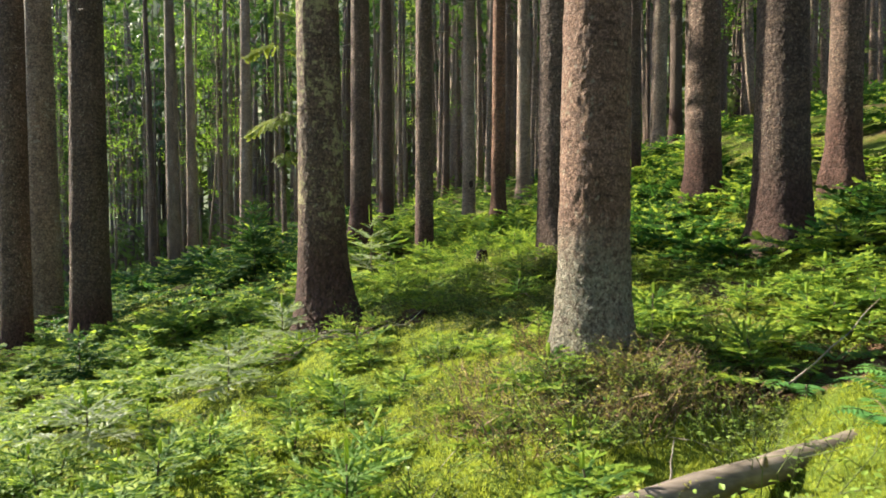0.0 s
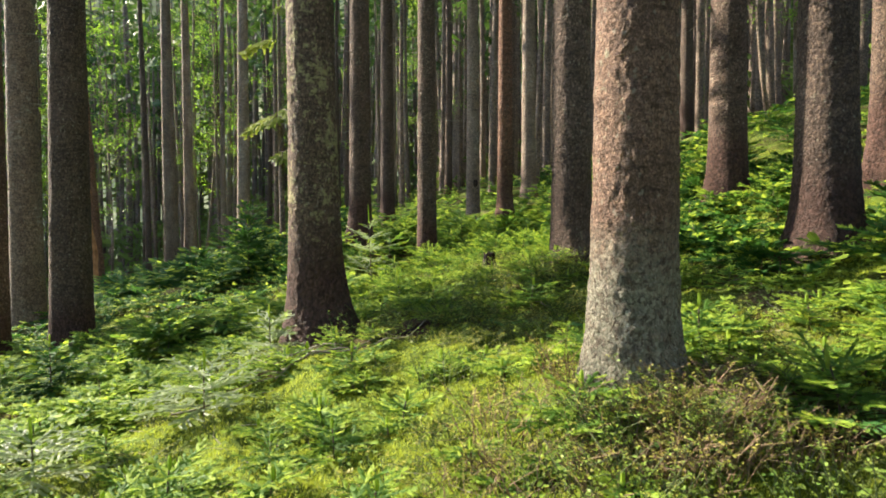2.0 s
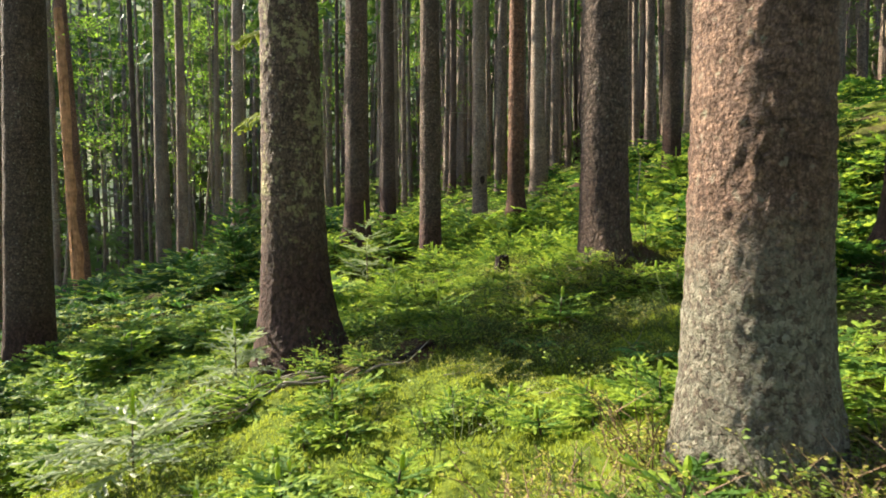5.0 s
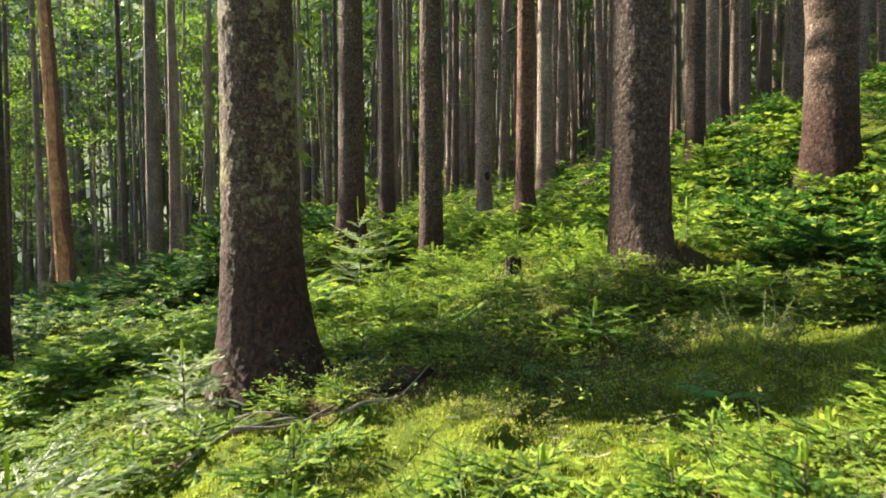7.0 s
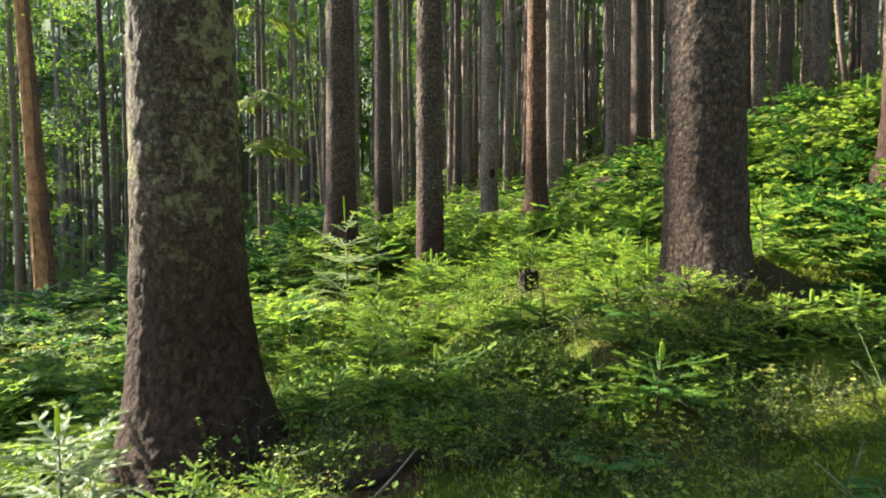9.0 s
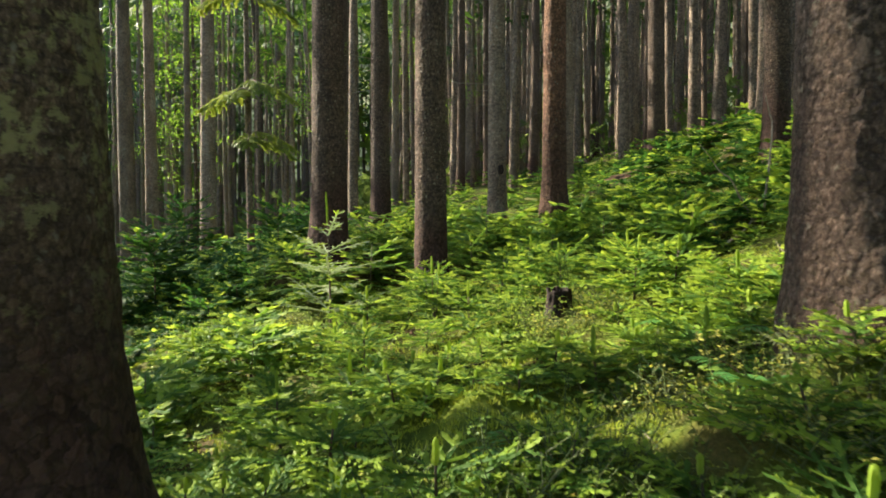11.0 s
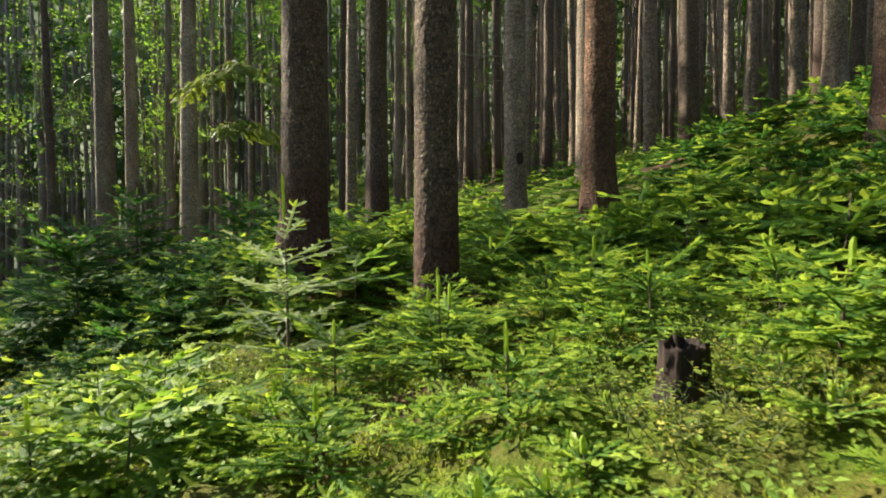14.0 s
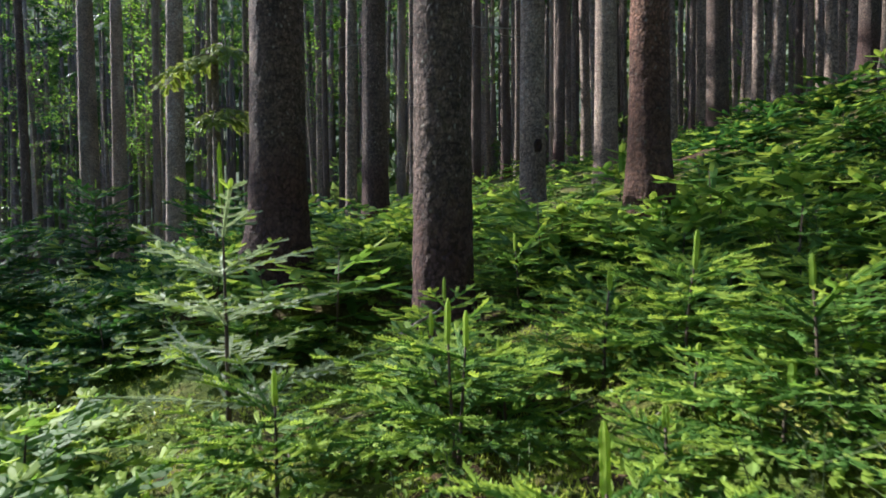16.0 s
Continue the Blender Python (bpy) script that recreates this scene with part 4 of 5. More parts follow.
rng = np.random.RandomState(77)
spots = [(0.88, 9.8), (0.33, 9.9)]
for _ in range(60):
    x, y = rng.uniform(-0.9, 1.5), rng.uniform(8.1, 9.7)
    if free(x, y, 0.05):
        TAKEN.append((x, y, 0.07))
        spots.append((x, y))
for _ in range(14000):
    y = rng.uniform(1.6, 16.0)
    x = rng.uniform(-0.75, 0.72) * (y + 0.5) if y < 6 else rng.uniform(-5.2, 5.0)
    if rng.uniform() > density(x, y) or not free(x, y, 0.06 if y < 8.6 else 0.12):
        continue
    if abs(x + 0.1) < 0.45 and y < 6.5 and rng.uniform() < 0.6:
        continue
    TAKEN.append((x, y, 0.07 if y < 8.6 else 0.12))
    spots.append((x, y))
    if len(spots) >= 720:
        break
spots.sort(key=lambda p: abs(p[0]) * 0.8 + p[1] * 0.3)
for i, (x, y) in enumerate(spots[:285]):
    lane = abs(x + 0.1) < 0.5 and y < 9.5 or y < 9.75 and abs(x) < 1.2 or y < 8.6
    k = int(np.clip(rng.normal(0.4 + 2.2 * clump(x, y) if lane else 1.2 + 4.2 * clump(x, y), 1.3), 0, 3 if lane else 6))
    s, turn = rng.uniform(0.75, 1.25), rng.uniform(0, 360)
    if i < 7:
        rest(variants[i], x, y, turn, 1.0)
    else:
        o = copy_thing(variants[k], Matrix())
        rest(o, x, y, turn, s)
rest_spots = spots[285:]
for _ in range(20000):
    y = rng.uniform(6, 34)
    x = rng.uniform(-0.75, 0.75) * y
    inside = -5.2 < x < 5.0 and y < 16 and (y < 10 or rng.uniform() < 0.5 or openness(x, y) > 0 or not free(x, y, 0.1))
    if inside or y < 12 and abs(x) > 8:
        continue
    if rng.uniform() < float(fnoise(x * 0.4, y * 0.4, 0, 35)) * 1.5 - 0.2:
        rest_spots.append((x, y))
    if len(rest_spots) > 860:
        break
for _ in range(70):
    rest_spots.append((rng.uniform(-8.0, -4.6), rng.uniform(5.5, 11.0)))
rest_spots = [p for p in rest_spots if all((p[0] - px) ** 2 + (p[1] - py) ** 2 > 0.2 for px, py in KNOWN)]
rough = [young_spruce(h, w, k, 260 + i, FINGER_WIDE if i in (3, 5) else FINGER_ROUGH, st, 1, 5, 0.16, 0.1, False, sh) for i, (h, w, k, st, sh) in enumerate(((0.16, 0.28, 2, 0.062, 0.8), (0.24, 0.36, 2, 0.068, 0.7), (0.36, 0.48, 3, 0.085, 0.5), (0.48, 0.62, 3, 0.13, 0.35), (0.28, 0.44, 2, 0.085, 0.15), (0.46, 0.6, 3, 0.13, 0.12)))]
rp = np.array(rest_spots)
rz = height(rp[:, 0], rp[:, 1])
rpos = np.stack([rp[:, 0], rp[:, 1], rz - 0.02], 1)
rk = rng.randint(0, 4, len(rp))
rk = np.where(rp[:, 1] > 17, 3, np.where((rp[:, 1] < 13) & (rk == 3), 1, np.where((rp[:, 1] < 8.6) & (rk == 2), 0, rk)))
# Left background and right slope get the darker needles in place of shade.
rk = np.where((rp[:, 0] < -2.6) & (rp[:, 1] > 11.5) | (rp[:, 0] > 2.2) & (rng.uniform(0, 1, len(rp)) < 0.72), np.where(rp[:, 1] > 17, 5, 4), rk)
rs, rt = rng.uniform(0.7, 1.3, len(rp)) * np.where((rp[:, 0] < -3) & (rp[:, 1] > 14), 1.5, 1.0), rng.uniform(0, 6.3, len(rp))


def thicket(k, which):
    v, t = joined([vt for vt, _ in rough[k][2]])
    fresh = np.concatenate([np.arange(len(vt[1])) >= st for vt, st in rough[k][2]])
    if which == 0:
        return rough[k][0]
    return (v, t[fresh]) if which == 2 else (v, t[~fresh])


def compact(v, t):
    used, back = np.unique(t, return_inverse=True)
    return v[used], back.reshape(-1, 3)


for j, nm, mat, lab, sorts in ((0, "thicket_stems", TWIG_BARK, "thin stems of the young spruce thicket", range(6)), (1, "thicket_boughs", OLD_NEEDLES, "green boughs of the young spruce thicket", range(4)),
                               (1, "dark_thicket_boughs", SHADE_NEEDLES, "young spruce boughs coloured dark green to stand for shade", (4, 5)), (2, "thicket_shoots", NEW_NEEDLES, "light green shoots of the young spruce thicket", range(6))):
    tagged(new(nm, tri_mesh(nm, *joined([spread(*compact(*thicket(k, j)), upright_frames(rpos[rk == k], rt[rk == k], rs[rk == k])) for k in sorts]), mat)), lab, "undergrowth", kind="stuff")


# ---- bilberry bushes ----
def leaf_template():
    v = np.array([(0, 0, 0), (0.45, 0.3, 0.07), (0.45, -0.3, 0.07), (0.5, 0, -0.02), (1, 0, -0.08)], float)
    return v, np.array([(0, 3, 1), (0, 2, 3), (1, 3, 4), (3, 2, 4)])


LEAF = leaf_template()


def bush(tall, wide, stems, leaves, seed, size=0.022):
    rng = np.random.RandomState(seed)
    twigs, at, along = [], [], []
    for _ in range(stems):
        a, r0 = rng.uniform(0, 6.3), wide * 0.4 * math.sqrt(rng.uniform())
        p0 = np.array([np.cos(a) * r0, np.sin(a) * r0, -0.02])
        b = a + rng.normal(0, 0.7)
        tip = p0 + np.array([np.cos(b) * wide * rng.uniform(0.1, 0.6), np.sin(b) * wide * rng.uniform(0.1, 0.6), tall * rng.uniform(0.6, 1.1)])
        mid = (p0 + tip) / 2 + rng.normal(0, 0.02, 3) + [0, 0, 0.02]
        twigs.append(tube([p0, mid, tip], (0.003, 0.0022, 0.0012), 3, False))
        ends = [(p0, mid, tip)]
        for _ in range(3):
            u = rng.uniform(0.35, 0.9)
            q = p0 + (tip - p0) * u
            e = q + np.array([rng.normal(0, 0.06), rng.normal(0, 0.06), rng.uniform(0.02, 0.09)])
            twigs.append(tube([q, e], (0.0018, 0.0008), 3, False))
            ends.append((q, (q + e) / 2, e))
        for _ in range(leaves):
            q, m, e = ends[rng.randint(len(ends))]
            u = rng.uniform(0.15, 1)
            at.append(q + (e - q) * u)
            c = rng.uniform(0, 6.3)
            along.append((np.cos(c), np.sin(c), rng.uniform(-0.2, 0.6)))
    up = rng.normal(0, 0.35, (len(at), 3)) + [0, 0, 1]
    return joined(twigs), spread(*LEAF, frames_of(at, along, up, size * rng.uniform(0.6, 1.2, len(at))))


def make_bush(shape, leaves, label, twig=GREEN_TWIG):
    ob = tagged(new("bilberry_bush"), label, "shrub", "bilberry bushes")
    part("twig_tangle", tri_mesh("twig_tangle", *shape[0], twig), ob)
    part("foliage", tri_mesh("foliage", *shape[1], leaves), ob)
    return ob


bushes = [make_bush(bush(0.22, 0.3, 12, 14, 300), BERRY_LEAVES, "low bilberry bush with small fresh green leaves"),
          make_bush(bush(0.28, 0.36, 14, 15, 301), BERRY_LEAVES, "bilberry bush with small green leaves over moss"),
          make_bush(bush(0.18, 0.3, 12, 12, 302), PALE_LEAVES, "low bilberry bush with yellowish leaves in the sun"),
          make_bush(bush(0.27, 0.36, 26, 13, 303, 0.017), PALE_LEAVES, "sparse bilberry bush with brown bare twigs", BROWN_TWIG),
          make_bush(bush(0.14, 0.34, 16, 12, 304, 0.018), PALE_LEAVES, "mat of small leaved yellow-green bilberry")]
bush_spots = []
PATCHES = ((0.95, 3.35, 0.6, 0.4, 40), (0.35, 7.35, 0.55, 0.4, 26), (0.2, 4.0, 0.6, 0.7, 14), (-1.9, 6.9, 0.6, 0.5, 18), (0.95, 3.8, 0.55, 0.3, 16), (1.6, 4.8, 0.8, 0.6, 20), (-0.2, 2.9, 1.0, 0.6, 12), (1.9, 7.0, 0.8, 0.6, 14), (-2.8, 5.2, 1.0, 0.9, 8), (-1.2, 3.4, 1.2, 0.7, 6), (-0.2, 5.6, 0.8, 0.6, 7), (0.5, 6.2, 1.0, 0.5, 8), (-0.5, 6.9, 0.6, 0.3, 12), (1.0, 10.4, 0.6, 0.4, 14), (0.85, 9.75, 0.14, 0.14, 4), (0.4, 9.7, 0.1, 0.1, 3), (1.6, 9.1, 0.6, 0.4, 14), (0.93, 8.1, 0.4, 0.35, 20), (1.3, 7.5, 0.5, 0.4, 16), (0.62, 9.58, 0.22, 0.05, 2), (0.5, 7.0, 0.6, 0.35, 14), (1.1, 6.7, 0.5, 0.4, 14), (0.3, 6.5, 0.7, 0.3, 9), (1.5, 6.2, 0.6, 0.3, 9))
for cx, cy, rx, ry, count in PATCHES:
    for _ in range(count):
        bush_spots.append((rng.normal(cx, rx * 0.55), rng.normal(cy, ry * 0.55), cx == 0.95))
for _ in range(60):
    y = rng.uniform(2.4, 13)
    bush_spots.append((rng.uniform(-0.6, 0.65) * y, y, False))
first = set()
bush_spots = [p for i, p in enumerate(bush_spots) if i % 4]
for x, y, brown in bush_spots:
    if any((x - px) ** 2 + (y - py) ** 2 < 0.28 ** 2 for px, py in KNOWN):
        continue
    if abs(x + 0.1) < 0.3 and y < 2.2:
        continue
    k = (3 if rng.uniform() < 0.6 else 1) if brown else int(rng.choice([0, 1, 2, 2, 4, 4]))
    s, turn = rng.uniform(0.75, 1.25), rng.uniform(0, 360)
    if k in first:
        rest(copy_thing(bushes[k], Matrix()), x, y, turn, s)
    else:
        first.add(k)
        rest(bushes[k], x, y, turn, 1.0)

# ---- low leafy cover between the plants ----
n = 2700
cy = np.where(rng.uniform(0, 1, n) < 0.6, rng.uniform(1.5, 10.5, n), rng.uniform(10, 16.5, n))
cx = rng.uniform(-0.75, 0.75, n) * (cy * 0.62 + 1.4)
keep = (rng.uniform(0, 1, n) > 0.95 * openness(cx, cy)) & np.array([all((x - px) ** 2 + (y - py) ** 2 > 0.07 for px, py in KNOWN) for x, y in zip(cx, cy)])
cx, cy = cx[keep], cy[keep]
mats = []
for k in range(3):
    m = 26
    p = np.stack([rng.normal(0, 0.09, m), rng.normal(0, 0.09, m), rng.uniform(0.01, 0.13, m)], 1)
    c = rng.uniform(0, 6.3, m)
    mats.append(spread(*LEAF, frames_of(p, np.stack([np.cos(c), np.sin(c), rng.uniform(-0.1, 0.7, m)], 1), rng.normal(0, 0.4, (m, 3)) + [0, 0, 1], rng.uniform(0.016, 0.034, m))))
cpos = np.stack([cx, cy, height(cx, cy) - 0.01], 1)
ck, cr, cs = rng.randint(0, 3, len(cx)), rng.uniform(0, 6.3, len(cx)), rng.uniform(0.8, 1.5, len(cx))
tagged(new("ground_cover", tri_mesh("ground_cover", *joined([spread(*mats[k], upright_frames(cpos[ck == k], cr[ck == k], cs[ck == k])) for k in range(3)]), BERRY_LEAVES)), "low green leaves between moss and young spruces", "undergrowth", kind="stuff")

# ---- moss sprigs and grass over the ground ----
n = 128000
my = rng.uniform(1.6, 13.5, n) ** 1.0
mx = rng.uniform(-0.88, 0.75, n) * (my * 0.7 + 1.2)
keep = fnoise(mx * 2.2, my * 2.2, 0, 51) + 0.6 * openness(mx, my) - 0.6 * bareness(mx, my) > 0.46
mx, my = mx[keep], my[keep]
blade = []
for k in range(4):
    a = k * 1.6
    i = np.array([np.cos(a), np.sin(a), 0])
    j = np.array([-np.sin(a), np.cos(a), 0])
    blade.append((np.array([i * 0.1 - j * 0.12, i * 0.1 + j * 0.12, i * (0.5 + 0.3 * (k % 2)) + [0, 0, 0.6 + 0.4 * ((k * 7) % 3) / 2]]), np.array([[0, 1, 2]])))
mpos = np.stack([mx, my, height(mx, my) - 0.004], 1)
tagged(new("moss_carpet", tri_mesh("moss_carpet", *spread(*joined(blade), upright_frames(mpos, rng.uniform(0, 6.3, len(mx)), rng.uniform(0.015, 0.042, len(mx)))), MOSS_BLADES)), "yellow-green moss sprigs covering the ground", "moss", kind="stuff")

# ---- ferns ----
def fern(fronds, length, seed):
    rng = np.random.RandomState(seed)
    at, along, up, size, stalks = [], [], [], [], []
    for k in range(fronds):
        a = 2 * np.pi * k / fronds + rng.normal(0, 0.25)
        n = length * rng.uniform(0.7, 1.1)
        s = np.linspace(0, 1, 14)
        p = np.stack([np.cos(a) * n * s * 0.9, np.sin(a) * n * s * 0.9, n * (1.0 * s - 0.8 * s * s)], 1)
        stalks.append(tube(p, 0.003 * (1.2 - s), 3, False))
        for i in range(2, 14):
            for side in (-1, 1):
                b = a + side * 1.2
                at.append(p[i])
                along.append((np.cos(b), np.sin(b), -0.1))
                up.append((rng.normal(0, 0.1), rng.normal(0, 0.1), 1))
                size.append(n * 0.34 * np.sin(np.pi * (0.16 + 0.82 * s[i])) * 0.8 + 0.01)
    return joined(stalks), spread(*LEAF, frames_of(at, along, up, size, np.array(size) * 0.55))


fern_shape = fern(7, 0.34, 5)
fern_ob = tagged(new("fern"), "small green fern with arching fronds", "fern", "ferns")
part("stalk_rosette", tri_mesh("stalk_rosette", *fern_shape[0], TWIG_BARK), fern_ob)
part("frond_rosette", tri_mesh("frond_rosette", *fern_shape[1], FERN_LEAVES), fern_ob)
rest(fern_ob, 1.25, 6.05)
for x, y, s in ((1.7, 8.9, 1.1), (1.15, 8.75, 1.2), (2.2, 3.0, 0.9), (0.9, 8.45, 0.9), (2.0, 2.75, 0.9), (1.75, 2.45, 0.8), (0.12, 7.75, 0.7), (0.55, 6.75, 0.9), (0.95, 7.1, 0.9), (-0.1, 7.2, 0.8), (1.0, 7.9, 1.0), (1.3, 8.2, 1.0), (1.9, 3.3, 1.0), (2.25, 3.6, 1.0)):
    rest(copy_thing(fern_ob, Matrix()), x, y, x * 200, s)


# ---- fallen wood ----
s = np.linspace(0, 1, 26)
lx, ly = 0.42 + 2.4 * s, 2.26 + 0.8 * s
lp = np.stack([lx, ly, height(lx, ly).mean() - 0.055 + (s - 0.5) * 0.3 + 0.008 * np.sin(s * 9)], 1)
lv, lt = tube(lp, 0.056 + 0.012 * s + 0.003 * np.sin(s * 31), 18)
lv[:, 2] += (fnoise(lv[:, 0] * 20, lv[:, 1] * 20, lv[:, 2] * 20, 3) - 0.5) * 0.016
log_ob = tagged(new("fallen_log"), "weathered barkless log lying among bilberry and ferns", "log")
part("trunk", tri_mesh("trunk", lv, lt, LOG_WOOD, True), log_ob)
part("branch_stub", tri_mesh("branch_stub", *tube([lp[9], lp[9] + [-0.01, -0.05, 0.06], lp[9] + [-0.03, -0.09, 0.1]], (0.02, 0.014, 0.006), 6), LOG_WOOD, True), log_ob)

a = np.linspace(0, 2 * np.pi, 40, endpoint=False)
rows = np.array([-0.15, -0.05, 0.02, 0.08, 0.14, 0.19, 0.23, 0.25])
za, zr = np.meshgrid(a, rows)
rim = 0.07 * fnoise(np.cos(za) * 2.3, np.sin(za) * 2.3, 0, 8) * np.clip(zr / 0.2, 0, 1)
rr = 0.096 + 0.06 * np.exp(-np.clip(zr, 0, 1) / 0.07) + 0.05 * (fnoise(np.cos(za) * 3, np.sin(za) * 3, zr * 3, 4) - 0.5) + 0.04 * (fnoise(np.cos(za) * 7, np.sin(za) * 7, zr * 22, 5) - 0.5)
sv = np.stack([rr * np.cos(za), rr * np.sin(za), zr + rim * 1.4 - 0.03], 2).reshape(-1, 3)
inner = np.stack([(rr[-1] * 0.72) * np.cos(a), (rr[-1] * 0.72) * np.sin(a), 0.12 + 0 * a], 1)
sv = np.concatenate([sv, inner, [[0, 0, 0.1]]])
st = grid_tris(len(rows) + 1, 40)
k = len(sv) - 1
j = np.arange(40)
st = np.concatenate([st, np.stack([len(rows) * 40 + j, len(rows) * 40 + (j + 1) % 40, np.full(40, k)], 1)])
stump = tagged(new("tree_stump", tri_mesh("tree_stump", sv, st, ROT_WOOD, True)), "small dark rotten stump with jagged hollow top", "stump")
stump.location, stump.scale = (0.6, 9.87, float(height(0.6, 9.87)) - 0.06), (0.8, 0.8, 0.82)


def stick(points, r, label, material=DEAD_TWIG, name="dead_stick"):
    p = np.array(points, float)
    s = np.linspace(0, 1, 14)
    u = np.linspace(0, 1, len(p))
    q = np.stack([np.interp(s, u, p[:, i]) for i in range(3)], 1)
    q += (np.stack([vnoise(s * 5, i, p[0][0] * 9, 6) for i in range(3)], 1) - 0.5) * r * 3
    return tagged(new(name, tri_mesh(name, *tube(q, r * (1.15 - 0.75 * s) * (0.7 + 0.6 * vnoise(s * 9, r * 99, 3, 2)), 7), material, True)), label, "stick")


def lay(way, up=0.01, steps=5):
    """Points on the ground along a way of (x, y)."""
    u, w = np.linspace(0, len(way) - 1, steps * (len(way) - 1) + 1), np.array(way, float)
    x, y = np.interp(u, range(len(w)), w[:, 0]), np.interp(u, range(len(w)), w[:, 1])
    return np.stack([x, y, height(x, y) + up], 1)


def on(x, y, up=0.02):
    return (x, y, float(height(x, y)) + up)


stick([on(0.84, 7.08, 0.06), on(0.98, 6.9, 0.05)], 0.011, "short pale broken stick on moss")
stick([on(2.7, 11.45, 0.0), (2.77, 11.45, 1.75), (2.81, 11.48, 2.18), (2.76, 11.48, 2.3), (2.735, 11.48, 2.43)], 0.009, "tall bent pale dead stick standing upright")
stick([on(2.68, 11.55, 0.02), (2.45, 11.5, 1.66), (2.33, 11.5, 1.74), (2.14, 11.5, 2.0)], 0.009, "thin pale dead stick leaning over saplings")
stick([on(2.2, 11.0, 0.12), on(2.7, 11.35, 0.14)], 0.011, "pale broken branch lying by a dead stick")
stick([on(1.75, 3.2, 0.1), on(2.2, 3.5, 0.18), on(2.6, 3.75, 0.2)], 0.005, "grey dead branch lying over plants")
stick([on(0.98, 2.75, 0.0), on(1.04, 2.85, 0.22)], 0.006, "thin dry twig standing among bilberry")
stick([on(-0.55, 11.9, 0.3), on(-0.35, 12.1, 0.45)], 0.01, "grey broken branch poking from saplings")
stick(lay(((-0.75, 6.72), (-0.35, 6.7), (0.1, 6.95), (0.45, 7.3))), 0.024, "brown mossy root running from a large trunk", ROT_WOOD, "surface_root")
stick(lay(((-1.2, 6.75), (-0.8, 6.5), (-0.5, 6.45))), 0.02, "brown root at the foot of a large trunk", ROT_WOOD, "surface_root")
stick(lay(((-1.9, 6.4), (-1.3, 6.3), (-0.9, 6.4)), 0.05), 0.014, "grey dead branch on the moss")
stick(lay(((-0.35, 9.0), (-0.05, 9.1), (0.2, 9.18)), 0.008), 0.011, "dark dead branch on bare ground", ROT_WOOD)
for x0, y0, x1, y1, up in ((-2.0, 6.15, -1.1, 6.55, 0.1), (-1.75, 6.6, -0.95, 6.3, 0.12), (-1.5, 6.1, -1.0, 6.75, 0.08), (-1.2, 6.2, -0.45, 6.6, 0.06), (-1.9, 6.5, -1.35, 6.2, 0.14), (-0.65, 6.3, -0.2, 6.75, 0.06), (-2.3, 5.9, -1.5, 6.1, 0.08)):
    stick(lay(((x0, y0), (x1, y1)), up), 0.008, "thin dead branch in a heap of brushwood")
pieces = []
for _ in range(420):
    y = rng.uniform(2, 12)
    x = rng.uniform(-0.5, 0.5) * y
    a, n = rng.uniform(0, 6.3), rng.uniform(0.05, 0.28)
    e = (x + math.cos(a) * n, y + math.sin(a) * n)
    p, q = np.array(on(x, y, 0.015)), np.array(on(*e, rng.uniform(0.01, 0.08)))
    pieces.append(tube([p, (p + q) / 2 + rng.normal(0, 0.01, 3), q], (0.003, 0.0025, 0.0012), 3, False))
tagged(new("fallen_twigs", tri_mesh("fallen_twigs", *joined(pieces), DEAD_TWIG)), "dry fallen twigs scattered over moss", "twigs", kind="stuff")


# ---- leafy branches in the background ----
def leafy(at, size, count, seed, leaf=0.11):
    rng = np.random.RandomState(seed)
    p = rng.normal(0, 1, (count, 3)) * [size, size, size * 0.45]
    c = rng.uniform(0, 6.3, count)
    al = np.stack([np.cos(c), np.sin(c), rng.uniform(-0.5, 0.2, count)], 1)
    return spread(*LEAF, frames_of(p + at, al, rng.normal(0, 0.4, (count, 3)) + [0, 0, 1], leaf * rng.uniform(0.7, 1.3, count)))


def beech(x, y, tall, clumps, seed, label):
    rng = np.random.RandomState(seed)
    ob = tagged(new("young_beech"), label, "tree", "young broadleaved trees")
    ob.location = (x, y, float(height(x, y)))
    s = np.linspace(0, 1, 7)
    p = np.stack([0.5 * np.sin(s * 2 + seed), 0.4 * np.sin(s * 3), tall * s], 1)
    part("trunk", tri_mesh("trunk", *tube(p, 0.07 * (1.15 - s), 7), BARK_GREY, True), ob)
    for k in range(clumps):
        u = rng.uniform(0.3, 1)
        q = np.array([np.interp(u, s, p[:, i]) for i in range(3)])
        a, n = rng.uniform(0, 6.3), rng.uniform(0.6, 2.2)
        e = q + np.array([np.cos(a) * n, np.sin(a) * n, rng.uniform(-0.1, 0.6)])
        limb = part("limb", tri_mesh("limb", *tube([q, (q + e) / 2 + [0, 0, 0.1], e], (0.02, 0.013, 0.005), 4, False), BARK_GREY), ob)
        part("foliage", tri_mesh("foliage", *joined([leafy(q + (e - q) * f, 0.34, 24, seed * 50 + k + int(f * 40)) for f in (0.5, 0.75, 1.0)]), BEECH_LEAVES), limb, "bright green leaves")
    return ob


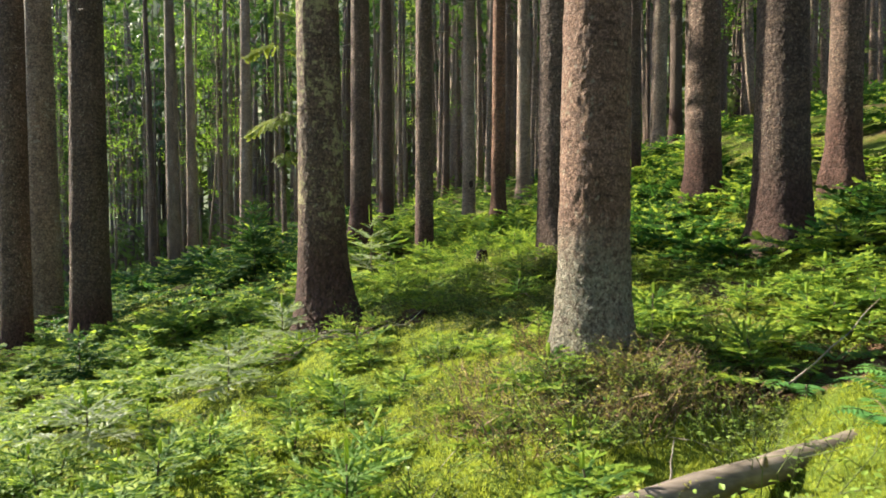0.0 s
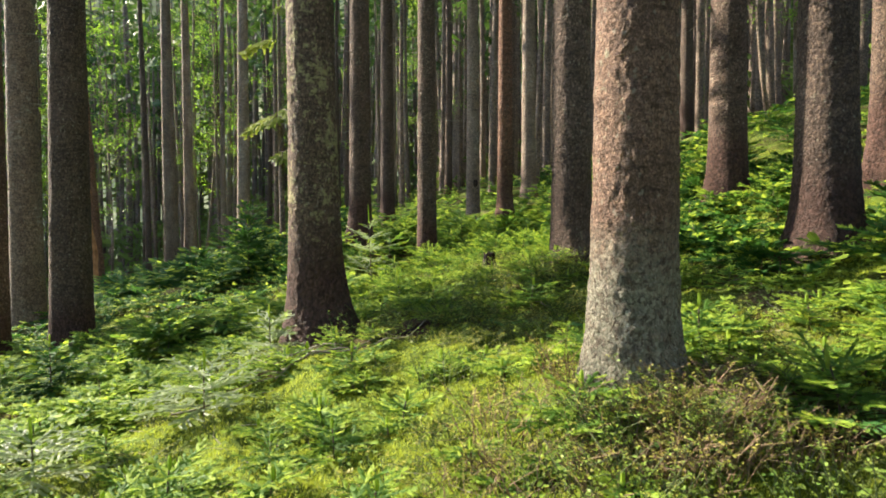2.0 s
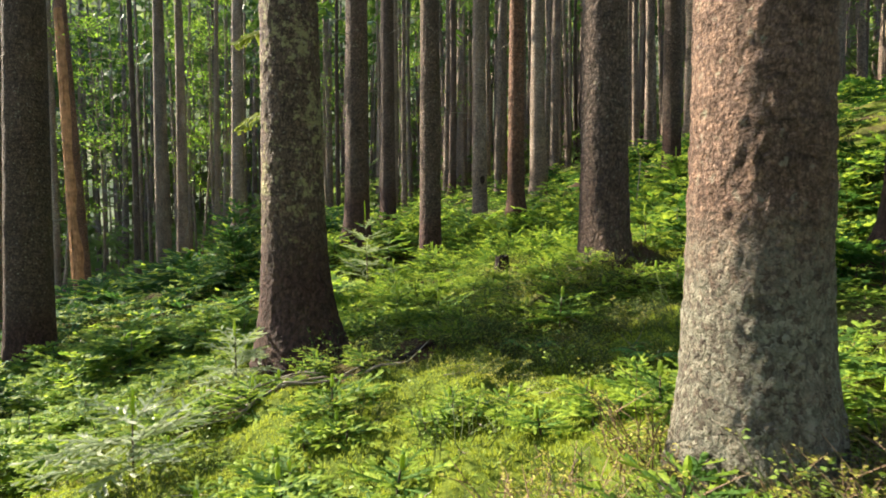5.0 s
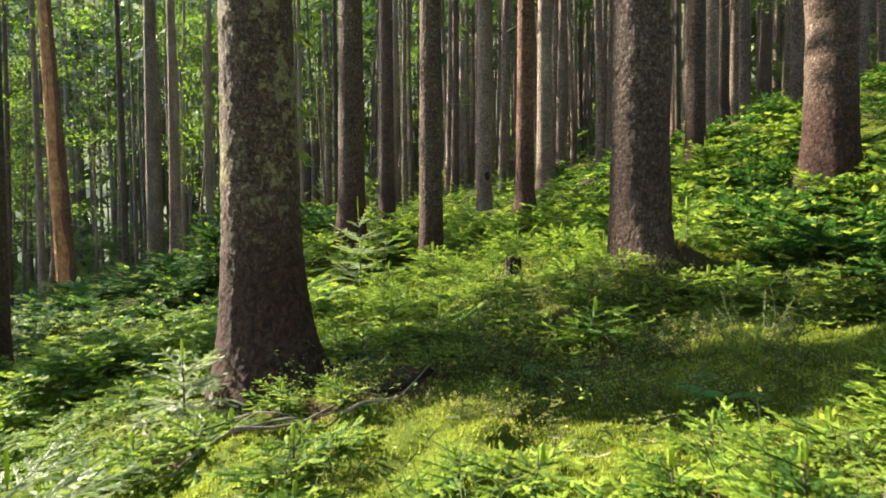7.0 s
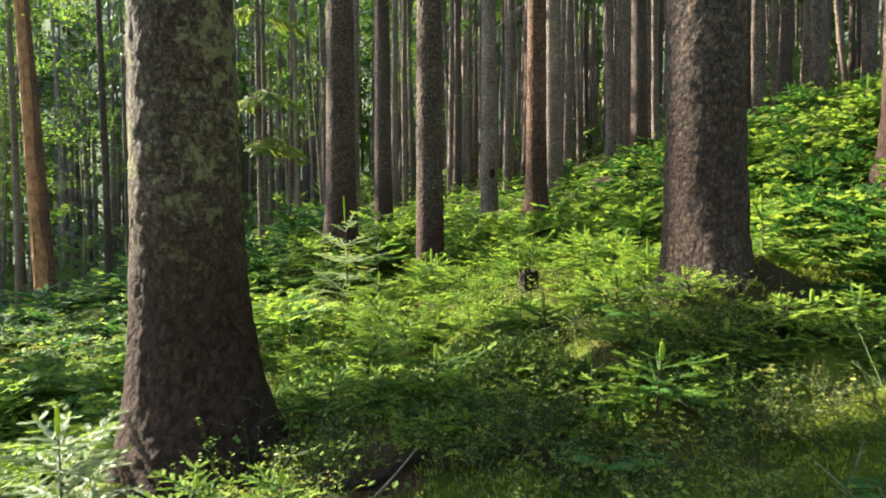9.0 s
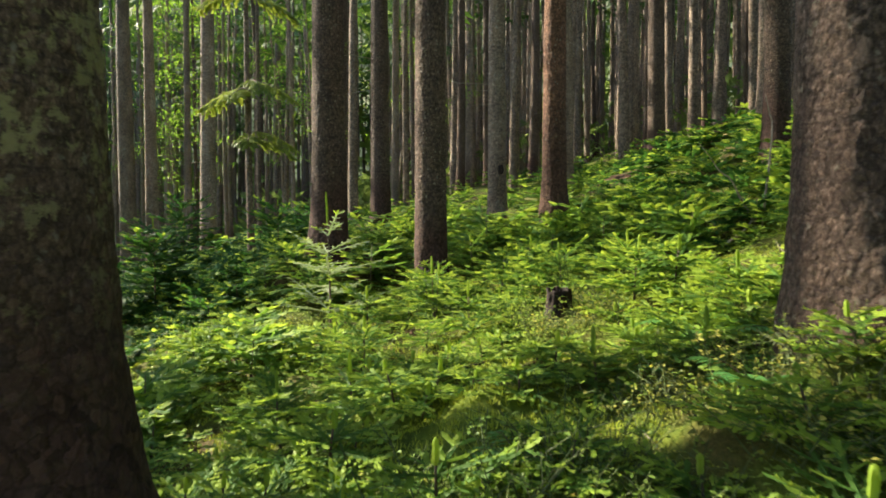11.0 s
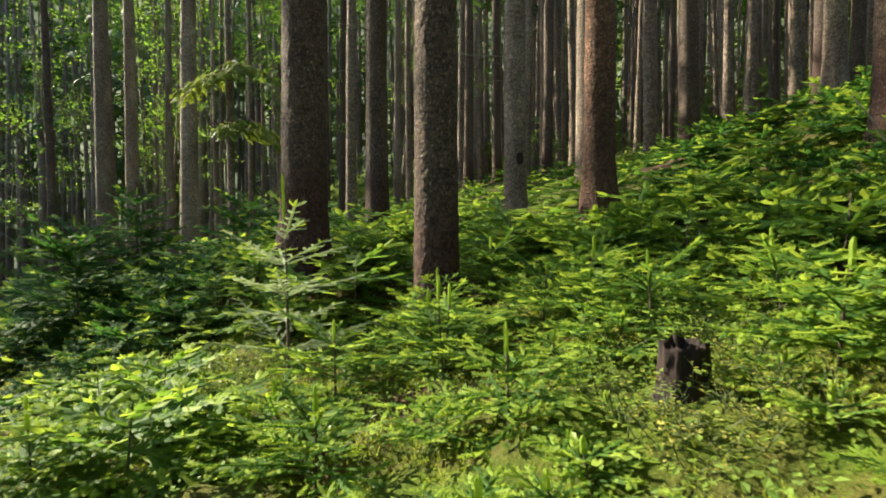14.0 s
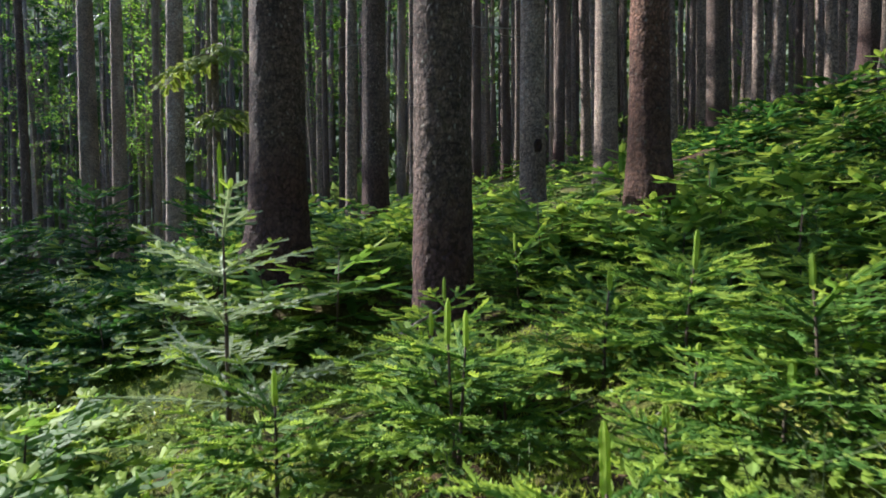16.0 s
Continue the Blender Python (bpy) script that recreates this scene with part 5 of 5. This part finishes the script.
for i, (x, y, tall, clumps) in enumerate(((-16, 27, 10, 26), (-19.5, 30, 11, 30), (-12.5, 34, 12, 30), (-22, 33, 10, 26), (-9, 37, 13, 26), (-6.0, 33, 12, 20), (10.5, 21, 8.5, 22), (14, 24, 9, 24), (-3.0, 40, 13, 20), (-14.5, 25, 11, 26), (-18, 34, 14, 30), (-15, 39, 15, 30), (-10.5, 31, 13, 24), (-24, 38, 14, 28), (0.5, 45, 14, 18))):
    beech(x, y, tall, clumps, 400 + i, "slender young beech with bright leaves among spruces")

# a slim spruce with living drooping boughs
slim = tagged(new("spruce_tree"), "slim spruce with drooping yellow-green lower boughs", "tree")
slim.location = (-5.7, 23.0, float(height(-5.7, 23.0)))
v, t, _ = trunk_shape(0.09, 15, 14, np.concatenate([[-0.4, 0], np.arange(0.3, 14.5, 0.5)]), 0.3, 71, 0)
part("trunk", tri_mesh("trunk", v, t, BARK_FAR, True), slim)
r2 = np.random.RandomState(5)
for z, a, n in ((4.7, -0.4, 1.3), (4.6, 2.8, 1.4), (4.5, -1.7, 1.2), (4.75, -1.0, 1.1), (4.4, 3.9, 1.2), (3.4, -0.3, 1.2), (3.3, -1.3, 1.0), (3.2, 0.3, 1.1), (7.0, 0.2, 1.2), (7.2, 3.2, 1.2), (8.2, -1.2, 1.2)):
    pieces = []
    s = np.linspace(0, 1, 5)
    limb = np.stack([math.cos(a) * n * s, math.sin(a) * n * s, z + 0.12 * n * s - 0.5 * n * s * s], 1)
    for u in np.linspace(0.15, 1, 13):
        p = np.array([np.interp(u, s, limb[:, i]) for i in range(3)])
        for side in (-1, 1):
            b = a + side * r2.uniform(0.6, 1.2)
            far = r2.uniform(0.2, 0.5) * (1.15 - 0.6 * u)
            m = 6
            w = np.linspace(0, 1, m)[:, None]
            at = p + w * np.array([math.cos(b) * far, math.sin(b) * far, -0.25 * far]) - np.array([0, 0, 0.3]) * w * w * far
            al = np.tile([math.cos(b), math.sin(b), -0.8], (m, 1)) + r2.normal(0, 0.3, (m, 3))
            pieces.append(spread(*FINGER_ROUGH, frames_of(at, al, np.tile([0, 0, 1.0], (m, 1)), np.full(m, 0.17), np.full(m, 0.17))))
    lm = part("limb", tri_mesh("limb", *tube(limb, 0.02 * (1.2 - s), 5), TWIG_BARK, True), slim)
    part("needle_spray", tri_mesh("needle_spray", *joined(pieces), BOUGH_NEEDLES), lm, "yellow-green drooping needles")
